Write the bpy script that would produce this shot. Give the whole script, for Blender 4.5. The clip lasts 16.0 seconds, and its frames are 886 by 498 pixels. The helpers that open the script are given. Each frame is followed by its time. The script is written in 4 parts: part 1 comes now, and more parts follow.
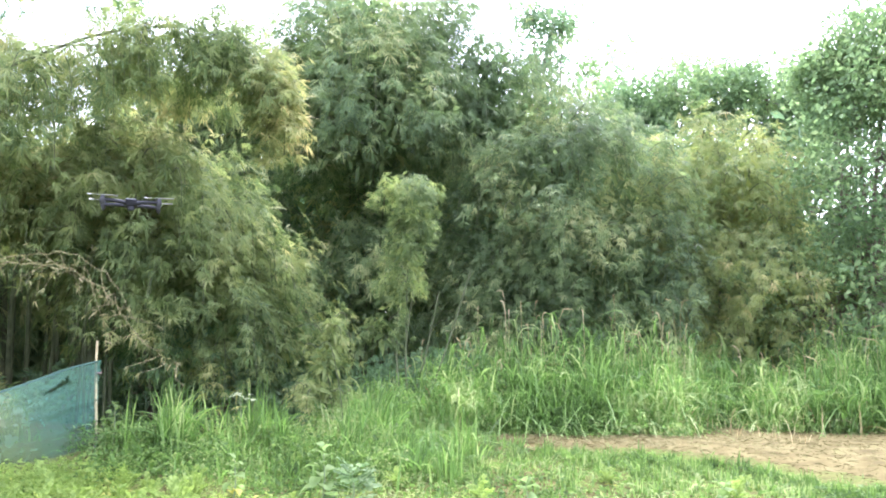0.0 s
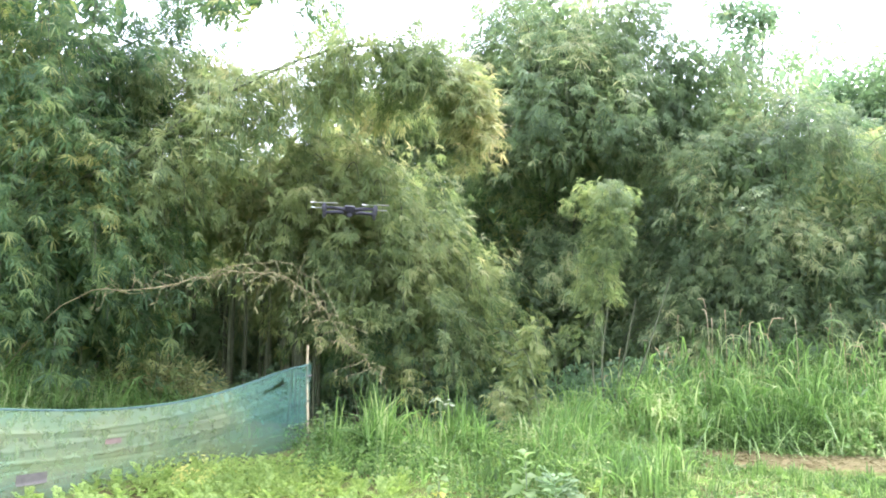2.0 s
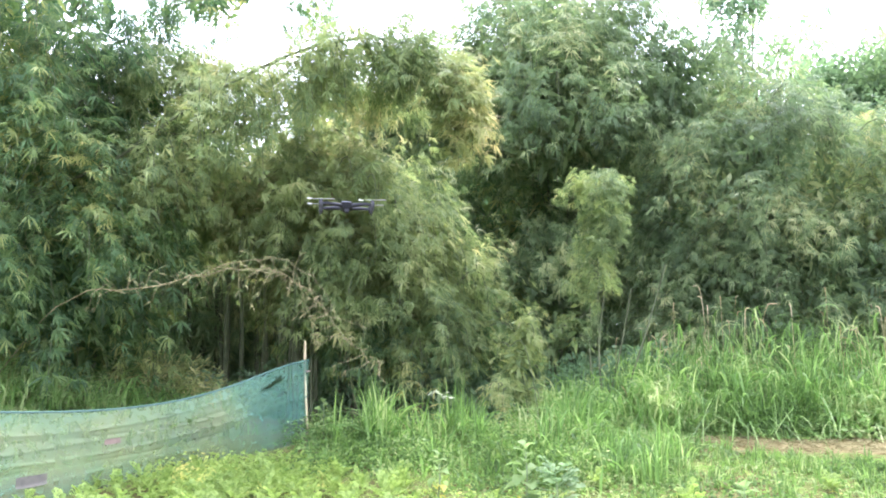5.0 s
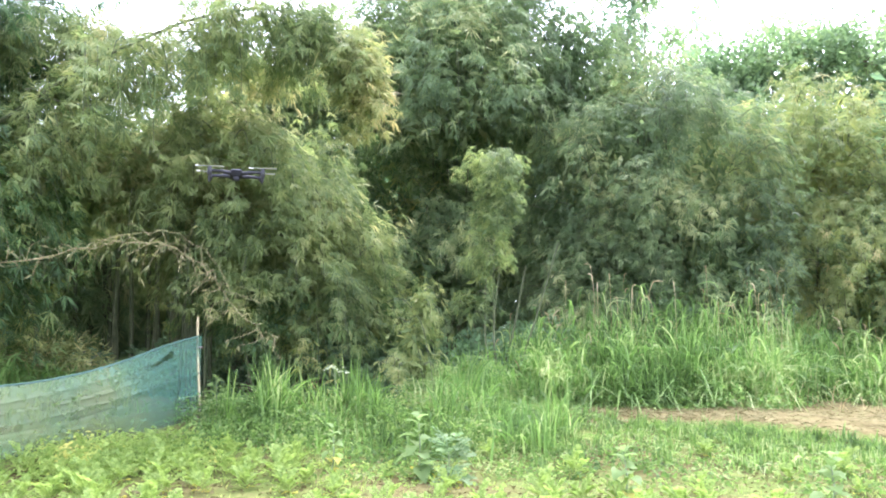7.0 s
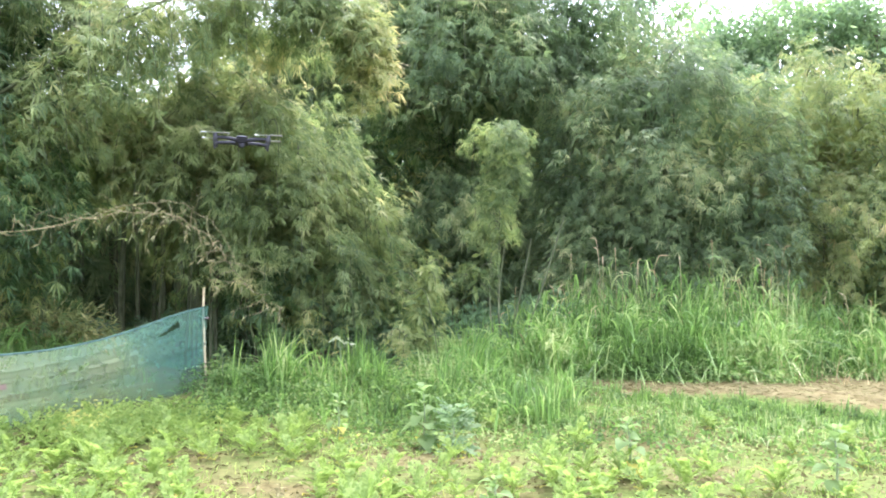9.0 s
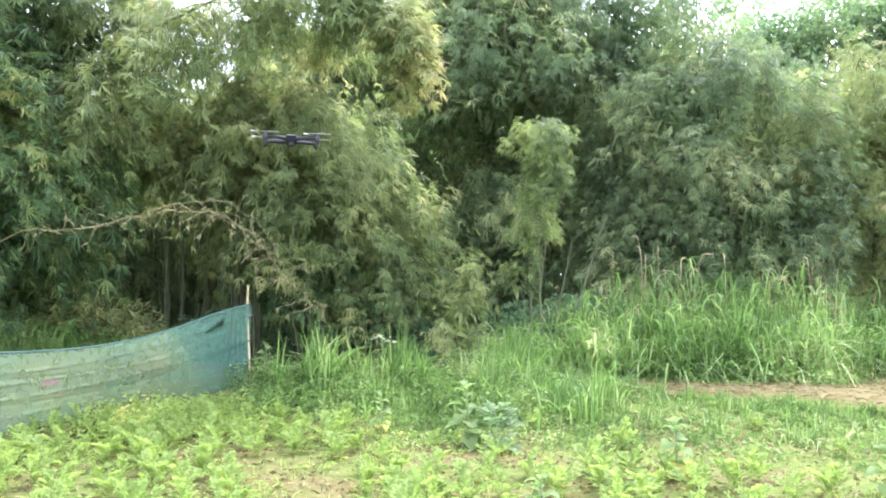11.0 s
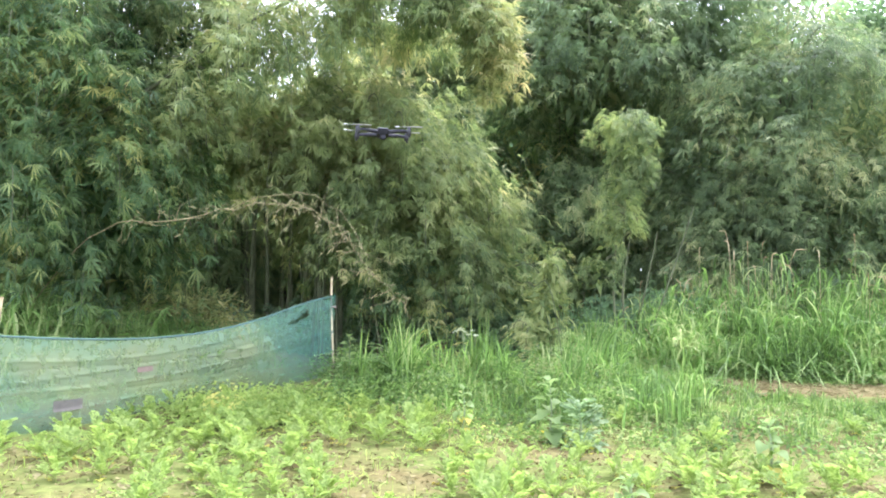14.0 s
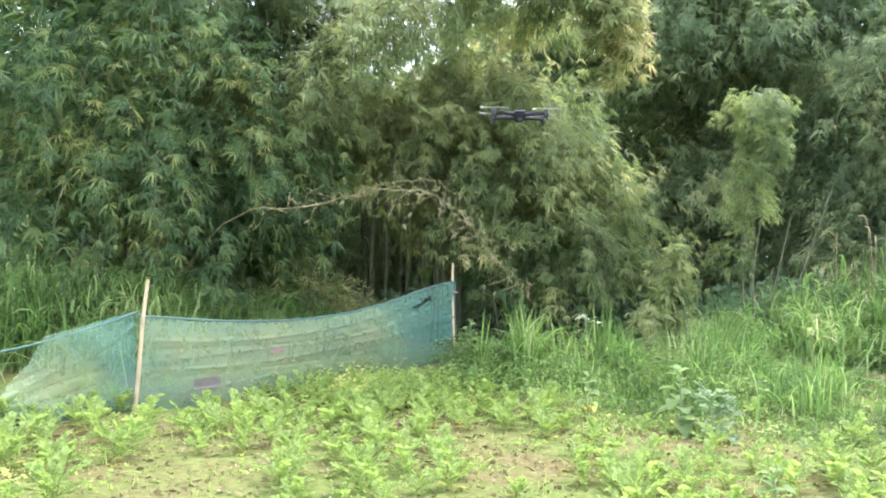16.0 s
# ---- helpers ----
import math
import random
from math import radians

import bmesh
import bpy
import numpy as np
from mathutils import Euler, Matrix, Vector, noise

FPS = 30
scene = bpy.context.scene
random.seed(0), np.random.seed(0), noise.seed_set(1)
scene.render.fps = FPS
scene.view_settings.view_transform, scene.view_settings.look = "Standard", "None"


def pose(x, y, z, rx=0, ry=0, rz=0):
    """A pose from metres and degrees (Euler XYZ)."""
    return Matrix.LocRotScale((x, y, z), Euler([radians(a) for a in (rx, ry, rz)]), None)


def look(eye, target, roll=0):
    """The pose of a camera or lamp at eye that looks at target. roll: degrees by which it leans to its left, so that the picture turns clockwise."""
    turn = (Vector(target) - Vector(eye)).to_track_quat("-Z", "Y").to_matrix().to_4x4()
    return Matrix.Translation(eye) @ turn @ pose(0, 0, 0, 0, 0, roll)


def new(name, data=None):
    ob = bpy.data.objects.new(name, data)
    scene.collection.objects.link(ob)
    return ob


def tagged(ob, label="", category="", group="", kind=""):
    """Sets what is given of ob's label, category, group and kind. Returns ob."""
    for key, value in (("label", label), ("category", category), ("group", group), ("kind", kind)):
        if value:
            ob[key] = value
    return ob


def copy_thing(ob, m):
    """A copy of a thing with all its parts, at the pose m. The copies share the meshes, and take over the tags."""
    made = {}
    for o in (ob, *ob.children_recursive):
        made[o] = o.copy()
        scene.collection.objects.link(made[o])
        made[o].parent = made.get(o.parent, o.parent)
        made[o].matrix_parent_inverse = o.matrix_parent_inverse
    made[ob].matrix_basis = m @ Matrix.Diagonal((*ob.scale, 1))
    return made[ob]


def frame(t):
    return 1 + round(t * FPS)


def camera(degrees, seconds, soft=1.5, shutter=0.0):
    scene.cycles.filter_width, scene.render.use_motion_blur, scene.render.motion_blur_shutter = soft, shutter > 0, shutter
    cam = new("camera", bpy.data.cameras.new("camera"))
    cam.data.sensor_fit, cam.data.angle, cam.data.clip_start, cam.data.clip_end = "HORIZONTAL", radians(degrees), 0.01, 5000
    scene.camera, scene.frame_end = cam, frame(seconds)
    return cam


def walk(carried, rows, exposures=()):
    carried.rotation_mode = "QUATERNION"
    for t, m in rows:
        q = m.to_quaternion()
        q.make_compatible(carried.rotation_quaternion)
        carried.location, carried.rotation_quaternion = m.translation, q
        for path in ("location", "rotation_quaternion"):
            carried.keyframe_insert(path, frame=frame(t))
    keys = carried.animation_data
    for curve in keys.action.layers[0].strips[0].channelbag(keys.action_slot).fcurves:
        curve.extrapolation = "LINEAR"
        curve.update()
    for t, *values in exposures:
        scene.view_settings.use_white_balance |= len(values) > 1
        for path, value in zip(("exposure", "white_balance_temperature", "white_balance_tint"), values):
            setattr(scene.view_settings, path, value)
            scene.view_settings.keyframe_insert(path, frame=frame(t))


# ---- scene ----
cam = camera(57.0, 16.0, soft=1.85)
# seconds, eye x, y, z, yaw, pitch, roll
PATH = [
    (0.0, 0.100, -0.012, 1.588, -5.64, 6.82, 0.53),
    (0.5, 0.078, 0.006, 1.611, -3.12, 6.97, 1.18),
    (1.0, 0.058, 0.024, 1.574, 0.70, 6.80, 1.31),
    (1.5, 0.002, 0.042, 1.584, 4.03, 6.99, 1.61),
    (2.0, -0.040, 0.053, 1.555, 7.39, 7.30, 1.45),
    (2.5, -0.098, 0.061, 1.541, 8.81, 7.07, 1.58),
    (3.0, -0.107, 0.076, 1.527, 10.23, 7.37, 1.20),
    (5.5, -0.041, 0.052, 1.569, 4.69, 6.53, 0.10),
    (6.0, -0.004, 0.039, 1.539, 1.91, 6.11, 0.14),
    (6.5, 0.035, 0.006, 1.533, 0.04, 5.26, -0.03),
    (7.0, 0.000, -0.000, 1.500, -0.00, 5.38, -0.00),
    (7.5, 0.021, -0.014, 1.503, -0.64, 5.39, 0.49),
    (8.0, 0.025, -0.008, 1.487, -0.86, 4.38, 0.44),
    (8.5, 0.016, 0.002, 1.472, -0.10, 3.57, 0.58),
    (9.0, -0.004, 0.015, 1.463, 0.36, 3.65, 0.37),
    (11.5, -0.071, 0.019, 1.456, 4.25, 3.51, 0.59),
    (12.0, -0.085, 0.028, 1.451, 5.70, 4.16, 0.56),
    (12.5, -0.122, 0.028, 1.487, 6.83, 4.91, 0.74),
    (13.0, -0.160, 0.043, 1.508, 7.77, 4.99, 1.09),
    (13.5, -0.145, 0.045, 1.481, 7.80, 4.26, 1.21),
    (14.0, -0.148, 0.050, 1.463, 8.29, 2.96, 1.27),
    (14.5, -0.193, 0.055, 1.449, 9.90, 2.04, 1.50),
    (15.0, -0.246, 0.056, 1.430, 12.24, 1.67, 1.93),
    (15.5, -0.278, 0.052, 1.455, 14.41, 1.68, 2.03),
    (16.0, -0.295, 0.043, 1.441, 15.98, 1.87, 1.64),
]

walk(cam, [(t, pose(x, y, z, 0, 0, yaw) @ pose(0, 0, 0, 90 + pitch, 0, 0) @ pose(0, 0, 0, 0, 0, roll))
           for t, x, y, z, yaw, pitch, roll in PATH],
     exposures=[(0.0, 2.57, 5680, 23), (3.0, 2.72, 5680, 23), (6.0, 2.66, 5680, 23), (9.0, 2.56, 5700, 22), (13.0, 2.6, 5720, 22), (16.0, 2.45, 5760, 22)])

# ---- light: a bright hazy overcast day, veiled sun high over the plot ----
SUN_AZ, SUN_EL = 30.0, 62.0
world = bpy.data.worlds.new("hazy_sky")
scene.world = world
world.use_nodes = True
wn, wl = world.node_tree.nodes, world.node_tree.links
bg = wn["Background"]
sky = wn.new("ShaderNodeTexSky")
sky.sky_type = 'NISHITA'
sky.sun_disc = False
sky.sun_elevation = radians(SUN_EL)
sky.sun_rotation = radians(SUN_AZ)
sky.dust_density = 6.0
veil = wn.new("ShaderNodeMix")
veil.data_type = 'RGBA'
veil.inputs[0].default_value = 0.75
veil.inputs[7].default_value = (9.6, 10.0, 10.0, 1)
wl.new(sky.outputs[0], veil.inputs[6])
wl.new(veil.outputs[2], bg.inputs[0])
bg.inputs[1].default_value = 0.145
sun_data = bpy.data.lights.new("sun", 'SUN')
sun_data.energy, sun_data.angle, sun_data.color = 1.3, radians(15), (1.0, 0.95, 0.86)
sun = new("sun", sun_data)
_a, _e = radians(SUN_AZ), radians(SUN_EL)
sun.matrix_world = look((0, 0, 40), Vector((0, 0, 40)) - Vector((math.sin(_a) * math.cos(_e), math.cos(_a) * math.cos(_e), math.sin(_e))))

# ---- materials ----


def ramp_node(nt, stops):
    r = nt.nodes.new("ShaderNodeValToRGB")
    els = r.color_ramp.elements
    while len(els) < len(stops):
        els.new(0.5)
    for e, (p, c) in zip(els, stops):
        e.position, e.color = p, (*c, 1)
    return r


def noise_node(nt, scale, detail=4.0, coord="Object"):
    tc = nt.nodes.new("ShaderNodeTexCoord")
    n = nt.nodes.new("ShaderNodeTexNoise")
    n.inputs["Scale"].default_value, n.inputs["Detail"].default_value = scale, detail
    nt.links.new(tc.outputs[coord], n.inputs["Vector"])
    return n


def leaf_material(name, stops, glow=0.56, rough=0.55, patch=0.6, spec=0.3, each=0.6):
    """Leaf: colour varied leaf by leaf and in patches of metres, some light passing through."""
    m = bpy.data.materials.new(name)
    m.use_nodes = True
    nt = m.node_tree
    b = nt.nodes["Principled BSDF"]
    geo = nt.nodes.new("ShaderNodeNewGeometry")
    big = noise_node(nt, patch, 3.0)
    add = nt.nodes.new("ShaderNodeMath")
    add.operation = 'MULTIPLY_ADD'
    add.inputs[1].default_value = each
    sub = nt.nodes.new("ShaderNodeMath")
    sub.operation = 'MULTIPLY_ADD'
    sub.inputs[1].default_value, sub.inputs[2].default_value = 1.6, -0.3 - each / 2
    nt.links.new(big.outputs["Fac"], sub.inputs[0])
    nt.links.new(geo.outputs["Random Per Island"], add.inputs[0])
    nt.links.new(sub.outputs[0], add.inputs[2])
    r = ramp_node(nt, stops)
    nt.links.new(add.outputs[0], r.inputs[0])
    nt.links.new(r.outputs[0], b.inputs["Base Color"])
    b.inputs["Roughness"].default_value = rough
    b.inputs["Specular IOR Level"].default_value = spec
    tr = nt.nodes.new("ShaderNodeBsdfTranslucent")
    hue = nt.nodes.new("ShaderNodeHueSaturation")
    hue.inputs["Saturation"].default_value, hue.inputs["Value"].default_value = 1.1, 1.5
    nt.links.new(r.outputs[0], hue.inputs["Color"])
    nt.links.new(hue.outputs[0], tr.inputs["Color"])
    mix = nt.nodes.new("ShaderNodeMixShader")
    mix.inputs[0].default_value = glow
    nt.links.new(b.outputs[0], mix.inputs[1])
    nt.links.new(tr.outputs[0], mix.inputs[2])
    nt.links.new(mix.outputs[0], nt.nodes["Material Output"].inputs[0])
    return m


def plain_material(name, stops, scale=8.0, rough=0.7, metal=0.0, bump=0.2, spec=0.4):
    m = bpy.data.materials.new(name)
    m.use_nodes = True
    nt = m.node_tree
    b = nt.nodes["Principled BSDF"]
    n = noise_node(nt, scale, 6.0)
    r = ramp_node(nt, stops)
    nt.links.new(n.outputs["Fac"], r.inputs[0])
    nt.links.new(r.outputs[0], b.inputs["Base Color"])
    b.inputs["Roughness"].default_value, b.inputs["Metallic"].default_value = rough, metal
    b.inputs["Specular IOR Level"].default_value = spec
    if bump:
        bp = nt.nodes.new("ShaderNodeBump")
        bp.inputs["Strength"].default_value = bump
        bp.inputs["Distance"].default_value = 0.01
        nt.links.new(n.outputs["Fac"], bp.inputs["Height"])
        nt.links.new(bp.outputs[0], b.inputs["Normal"])
    return m


GREEN = [(0.0, (0.062, 0.098, 0.047)), (0.4, (0.107, 0.158, 0.067)), (0.75, (0.18, 0.23, 0.095)), (1.0, (0.32, 0.33, 0.16))]
OLIVE = [(0.0, (0.085, 0.12, 0.046)), (0.35, (0.15, 0.195, 0.07)), (0.7, (0.215, 0.245, 0.095)), (1.0, (0.36, 0.33, 0.16))]
YELLOW = [(0.0, (0.1, 0.13, 0.045)), (0.35, (0.17, 0.2, 0.075)), (0.7, (0.27, 0.27, 0.11)), (1.0, (0.42, 0.34, 0.17))]
PALE = [(0.0, (0.09, 0.1, 0.045)), (0.4, (0.15, 0.155, 0.07)), (0.75, (0.22, 0.205, 0.1)), (1.0, (0.33, 0.29, 0.17))]
DEEP = [(0.0, (0.06, 0.1, 0.055)), (0.5, (0.1, 0.16, 0.08)), (0.85, (0.14, 0.21, 0.1)), (1.0, (0.21, 0.27, 0.14))]
LUSH = [(0.0, (0.058, 0.105, 0.03)), (0.35, (0.108, 0.188, 0.05)), (0.7, (0.175, 0.27, 0.08)), (1.0, (0.33, 0.38, 0.17))]
CROP = [(0.0, (0.115, 0.175, 0.046)), (0.4, (0.185, 0.255, 0.07)), (0.8, (0.28, 0.35, 0.11)), (1.0, (0.5, 0.46, 0.16))]
M_bamboo = leaf_material("bamboo_leaf_green", GREEN)
M_mixed = leaf_material("bamboo_leaf_mixed", [(0.0, (0.075, 0.115, 0.048)), (0.38, (0.135, 0.18, 0.068)), (0.72, (0.21, 0.25, 0.095)), (1.0, (0.36, 0.34, 0.15))])
# Deep green, with the shade inside and under clumps put into the colour.
M_shade = leaf_material("bamboo_leaf_shaded_green", [(0.0, (0.038, 0.075, 0.032)), (0.4, (0.066, 0.12, 0.042)), (0.75, (0.125, 0.18, 0.058)), (1.0, (0.3, 0.3, 0.1))], each=0.8)
M_dome = leaf_material("bamboo_leaf_dull_green", [(0.0, (0.05, 0.08, 0.04)), (0.4, (0.085, 0.128, 0.056)), (0.75, (0.145, 0.19, 0.08)), (1.0, (0.28, 0.29, 0.14))])
M_fresh = leaf_material("small_leaf_fresh", [(0.0, (0.07, 0.115, 0.055)), (0.45, (0.12, 0.18, 0.08)), (0.8, (0.18, 0.25, 0.11)), (1.0, (0.25, 0.31, 0.15))])
M_olive = leaf_material("bamboo_leaf_olive", OLIVE)
M_yellow = leaf_material("bamboo_leaf_yellow", YELLOW)
M_pale = leaf_material("bamboo_leaf_dry", PALE)
M_deep = leaf_material("broad_leaf_deep", DEEP)
M_light = leaf_material("small_leaf_light", OLIVE[:3] + [(1.0, (0.26, 0.29, 0.09))])
M_grass = leaf_material("grass_blade", LUSH, rough=0.5, patch=0.9, spec=0.3, each=0.85)
M_lush = leaf_material("short_grass_blade", [(p, (r * 0.82, g * 0.8, b * 0.8)) for p, (r, g, b) in LUSH], rough=0.5, patch=0.9, spec=0.25, each=0.8)
M_straw = leaf_material("dry_stalk", [(0.0, (0.17, 0.13, 0.06)), (0.5, (0.3, 0.24, 0.12)), (1.0, (0.42, 0.36, 0.22))], glow=0.2)
M_litter = leaf_material("straw_bits", [(0.0, (0.085, 0.074, 0.032)), (0.5, (0.135, 0.12, 0.056)), (1.0, (0.21, 0.19, 0.1))], glow=0.1, rough=0.9, spec=0.08)
M_crop = leaf_material("crop_leaf", CROP, rough=0.6, patch=1.5, spec=0.2)
M_greyleaf = leaf_material("grey_green_leaf", [(0.0, (0.09, 0.145, 0.065)), (0.5, (0.15, 0.22, 0.105)), (1.0, (0.25, 0.32, 0.18))], rough=0.6, patch=3)
M_broad = leaf_material("broad_plant_leaf", [(0.0, (0.09, 0.14, 0.05)), (0.5, (0.16, 0.23, 0.085)), (1.0, (0.27, 0.34, 0.15))], rough=0.6, patch=3, spec=0.25)
M_yellowleaf = leaf_material("yellowed_leaf", [(0.0, (0.26, 0.25, 0.05)), (1.0, (0.42, 0.38, 0.09))], rough=0.6, patch=3)
M_flower = leaf_material("white_umbel", [(0.0, (0.25, 0.29, 0.18)), (1.0, (0.42, 0.45, 0.34))], rough=0.7)
M_culm = plain_material("bamboo_culm", [(0.3, (0.055, 0.065, 0.036)), (0.7, (0.11, 0.12, 0.065))], 6, 0.75, spec=0.1)
M_stem = plain_material("green_stem", [(0.3, (0.1, 0.14, 0.06)), (0.7, (0.17, 0.21, 0.1))], 20, 0.6)
M_bark = plain_material("bark", [(0.3, (0.07, 0.055, 0.04)), (0.7, (0.18, 0.15, 0.11))], 14, 0.9, bump=0.6)
M_twig = plain_material("dry_twig", [(0.3, (0.13, 0.11, 0.05)), (0.7, (0.23, 0.195, 0.095))], 20, 0.7)
M_pole = plain_material("peeled_bamboo_pole", [(0.3, (0.24, 0.185, 0.1)), (0.7, (0.36, 0.3, 0.18))], 9, 0.55)

# ---- mesh helpers ----
RNG = np.random.default_rng(7)


def mesh_np(name, verts, faces, material, smooth=False):
    verts, faces = np.asarray(verts, np.float32), np.asarray(faces, np.int32)
    me = bpy.data.meshes.new(name)
    n, k = faces.shape
    me.vertices.add(len(verts))
    me.vertices.foreach_set("co", verts.ravel())
    me.loops.add(n * k)
    me.loops.foreach_set("vertex_index", faces.ravel())
    me.polygons.add(n)
    me.polygons.foreach_set("loop_start", np.arange(0, n * k, k, dtype=np.int32))
    me.polygons.foreach_set("loop_total", np.full(n, k, np.int32))
    me.polygons.foreach_set("use_smooth", np.full(n, smooth))
    me.update(calc_edges=True)
    me.materials.append(material)
    return me


def part_np(name, verts, faces, material, parent=None, label="", smooth=False):
    ob = new(name, mesh_np(name, verts, faces, material, smooth))
    if parent is not None:
        ob.parent = parent
    return tagged(ob, label)


def unit(v):
    return v / (np.linalg.norm(v, axis=-1, keepdims=True) + 1e-9)


def blades4(pos, way, length, width, rng, sag=0.15):
    """Diamond leaves: base, two shoulders, tip, slightly folded and sagging."""
    n = len(pos)
    way = unit(way)
    side = unit(np.cross(way, rng.normal(size=(n, 3))))
    up = np.cross(side, way)
    L, W = length[:, None], width[:, None]
    mid = pos + way * L * 0.42 + up * W * 0.12
    tip = pos + way * L
    tip[:, 2] -= sag * length
    v = np.stack([pos, mid - side * W * 0.5, tip, mid + side * W * 0.5], 1).reshape(-1, 3)
    f = np.arange(4 * n).reshape(n, 4)
    return v, f


def strips(pos, lean, height, width, rng, droop=0.5, segs=4):
    """Long grass blades: curved tapering strips rising from pos and bending over along lean."""
    n = len(pos)
    s = np.linspace(0, 1, segs + 1)
    h = np.stack([lean[:, 0], lean[:, 1]], 1)
    side = unit(np.stack([-h[:, 1], h[:, 0], rng.normal(0, 0.2, n)], 1) + rng.normal(0, 0.35, (n, 3)))
    pts = []
    for q in s:
        w = width * (1 - q) ** 0.7 * (0.55 + 0.9 * min(q * 2.5, 0.5)) + 0.0008
        c = np.empty((n, 3))
        c[:, :2] = pos[:, :2] + h * height[:, None] * (q * 0.25 + q ** 2.4 * 0.75)
        c[:, 2] = pos[:, 2] + height * (q - droop * np.hypot(h[:, 0], h[:, 1]) * q ** 2.6)
        pts += [c - side * w[:, None] / 2, c + side * w[:, None] / 2]
    v = np.stack(pts, 1).reshape(-1, 3)
    k = 2 * (segs + 1)
    base = np.arange(n)[:, None, None] * k
    j = np.arange(segs)[None, :, None] * 2
    f = (base + j + np.array([0, 1, 3, 2])[None, None, :]).reshape(-1, 4)
    return v, f


def tube(points, radii, sides=6):
    """A tapering tube through points."""
    p = np.asarray(points, float)
    n = len(p)
    t = unit(np.gradient(p, axis=0))
    ref = np.array([0.31, 0.83, 0.46])
    a = unit(np.cross(t, ref))
    b = np.cross(t, a)
    ang = np.linspace(0, 2 * np.pi, sides, endpoint=False)
    r = np.asarray(radii, float)[:, None, None]
    v = p[:, None] + r * (np.cos(ang)[None, :, None] * a[:, None] + np.sin(ang)[None, :, None] * b[:, None])
    i, j = np.meshgrid(np.arange(n - 1), np.arange(sides), indexing="ij")
    j2 = (j + 1) % sides
    f = np.stack([i * sides + j, i * sides + j2, (i + 1) * sides + j2, (i + 1) * sides + j], -1).reshape(-1, 4)
    return v.reshape(-1, 3), f


def join(pieces):
    vs, fs, o = [], [], 0
    for v, f in pieces:
        vs.append(v)
        fs.append(f + o)
        o += len(v)
    return np.concatenate(vs), np.concatenate(fs)


def curve(ctrl, n=10):
    """Points on a smooth line through the control points."""
    c = np.asarray(ctrl, float)
    u = np.linspace(0, len(c) - 1, n)
    c2 = np.vstack([2 * c[0] - c[1], c, 2 * c[-1] - c[-2]])
    out = []
    for q in u:
        i = min(int(q), len(c) - 2)
        w = q - i
        p0, p1, p2, p3 = c2[i:i + 4]
        out.append(0.5 * (2 * p1 + (p2 - p0) * w + (2 * p0 - 5 * p1 + 4 * p2 - p3) * w * w + (3 * p1 - p0 - 3 * p2 + p3) * w ** 3))
    return np.array(out)


EYE_H = 1.5


def spot(az, dist, z=None, el=None):
    """A place by bearing (degrees to the right of +y), distance and height (or angle of rise from eye height)."""
    if el is not None:
        z = EYE_H + dist * math.tan(radians(el))
    return np.array([dist * math.sin(radians(az)), dist * math.cos(radians(az)), ground_z(dist * math.sin(radians(az)), dist * math.cos(radians(az))) if z is None else z])


def ground_z(x, y):
    d = np.hypot(x, y)
    q = np.clip((d - 8.3) / 3.2, 0, 1)
    return 0.3 * q * q * (3 - 2 * q) + 0.03 * np.sin(x * 1.3 + 0.5 * y) * np.sin(y * 1.7 - 0.3 * x) + 0.012 * np.sin(x * 5.1) * np.cos(y * 4.3)


# ---- ground ----
def soil_material():
    m = bpy.data.materials.new("soil_and_moss")
    m.use_nodes = True
    nt = m.node_tree
    b = nt.nodes["Principled BSDF"]
    n1, n2 = noise_node(nt, 0.7, 6.0), noise_node(nt, 14.0, 8.0)
    soil = ramp_node(nt, [(0.25, (0.06, 0.049, 0.019)), (0.5, (0.102, 0.086, 0.035)), (0.8, (0.15, 0.13, 0.057))])
    moss = ramp_node(nt, [(0.3, (0.06, 0.078, 0.02)), (0.7, (0.115, 0.14, 0.038))])
    nt.links.new(n2.outputs["Fac"], soil.inputs[0])
    nt.links.new(n2.outputs["Fac"], moss.inputs[0])
    mask = ramp_node(nt, [(0.38, (0, 0, 0)), (0.55, (1, 1, 1))])
    nt.links.new(n1.outputs["Fac"], mask.inputs[0])
    mix = nt.nodes.new("ShaderNodeMix")
    mix.data_type = 'RGBA'
    nt.links.new(mask.outputs[0], mix.inputs[0])
    nt.links.new(soil.outputs[0], mix.inputs[6])
    nt.links.new(moss.outputs[0], mix.inputs[7])
    nt.links.new(mix.outputs[2], b.inputs["Base Color"])
    b.inputs["Roughness"].default_value = 0.95
    b.inputs["Specular IOR Level"].default_value = 0.08
    bp = nt.nodes.new("ShaderNodeBump")
    bp.inputs["Strength"].default_value, bp.inputs["Distance"].default_value = 0.7, 0.03
    nt.links.new(n2.outputs["Fac"], bp.inputs["Height"])
    nt.links.new(bp.outputs[0], b.inputs["Normal"])
    return m


M_soil = soil_material()
gx = np.concatenate([[-900, -300, -120, -60, -35], np.linspace(-22, 22, 177), [35, 60, 120, 300, 900]])
gy = np.concatenate([[-900, -300, -100, -40, -15, -5], np.linspace(0, 26, 105), [32, 45, 80, 200, 500, 1500]])
X, Y = np.meshgrid(gx, gy)
V = np.stack([X, Y, ground_z(X, Y)], -1).reshape(-1, 3)
ii, jj = np.meshgrid(np.arange(len(gy) - 1), np.arange(len(gx) - 1), indexing="ij")
w_ = len(gx)
F = np.stack([ii * w_ + jj, ii * w_ + jj + 1, (ii + 1) * w_ + jj + 1, (ii + 1) * w_ + jj], -1).reshape(-1, 4)
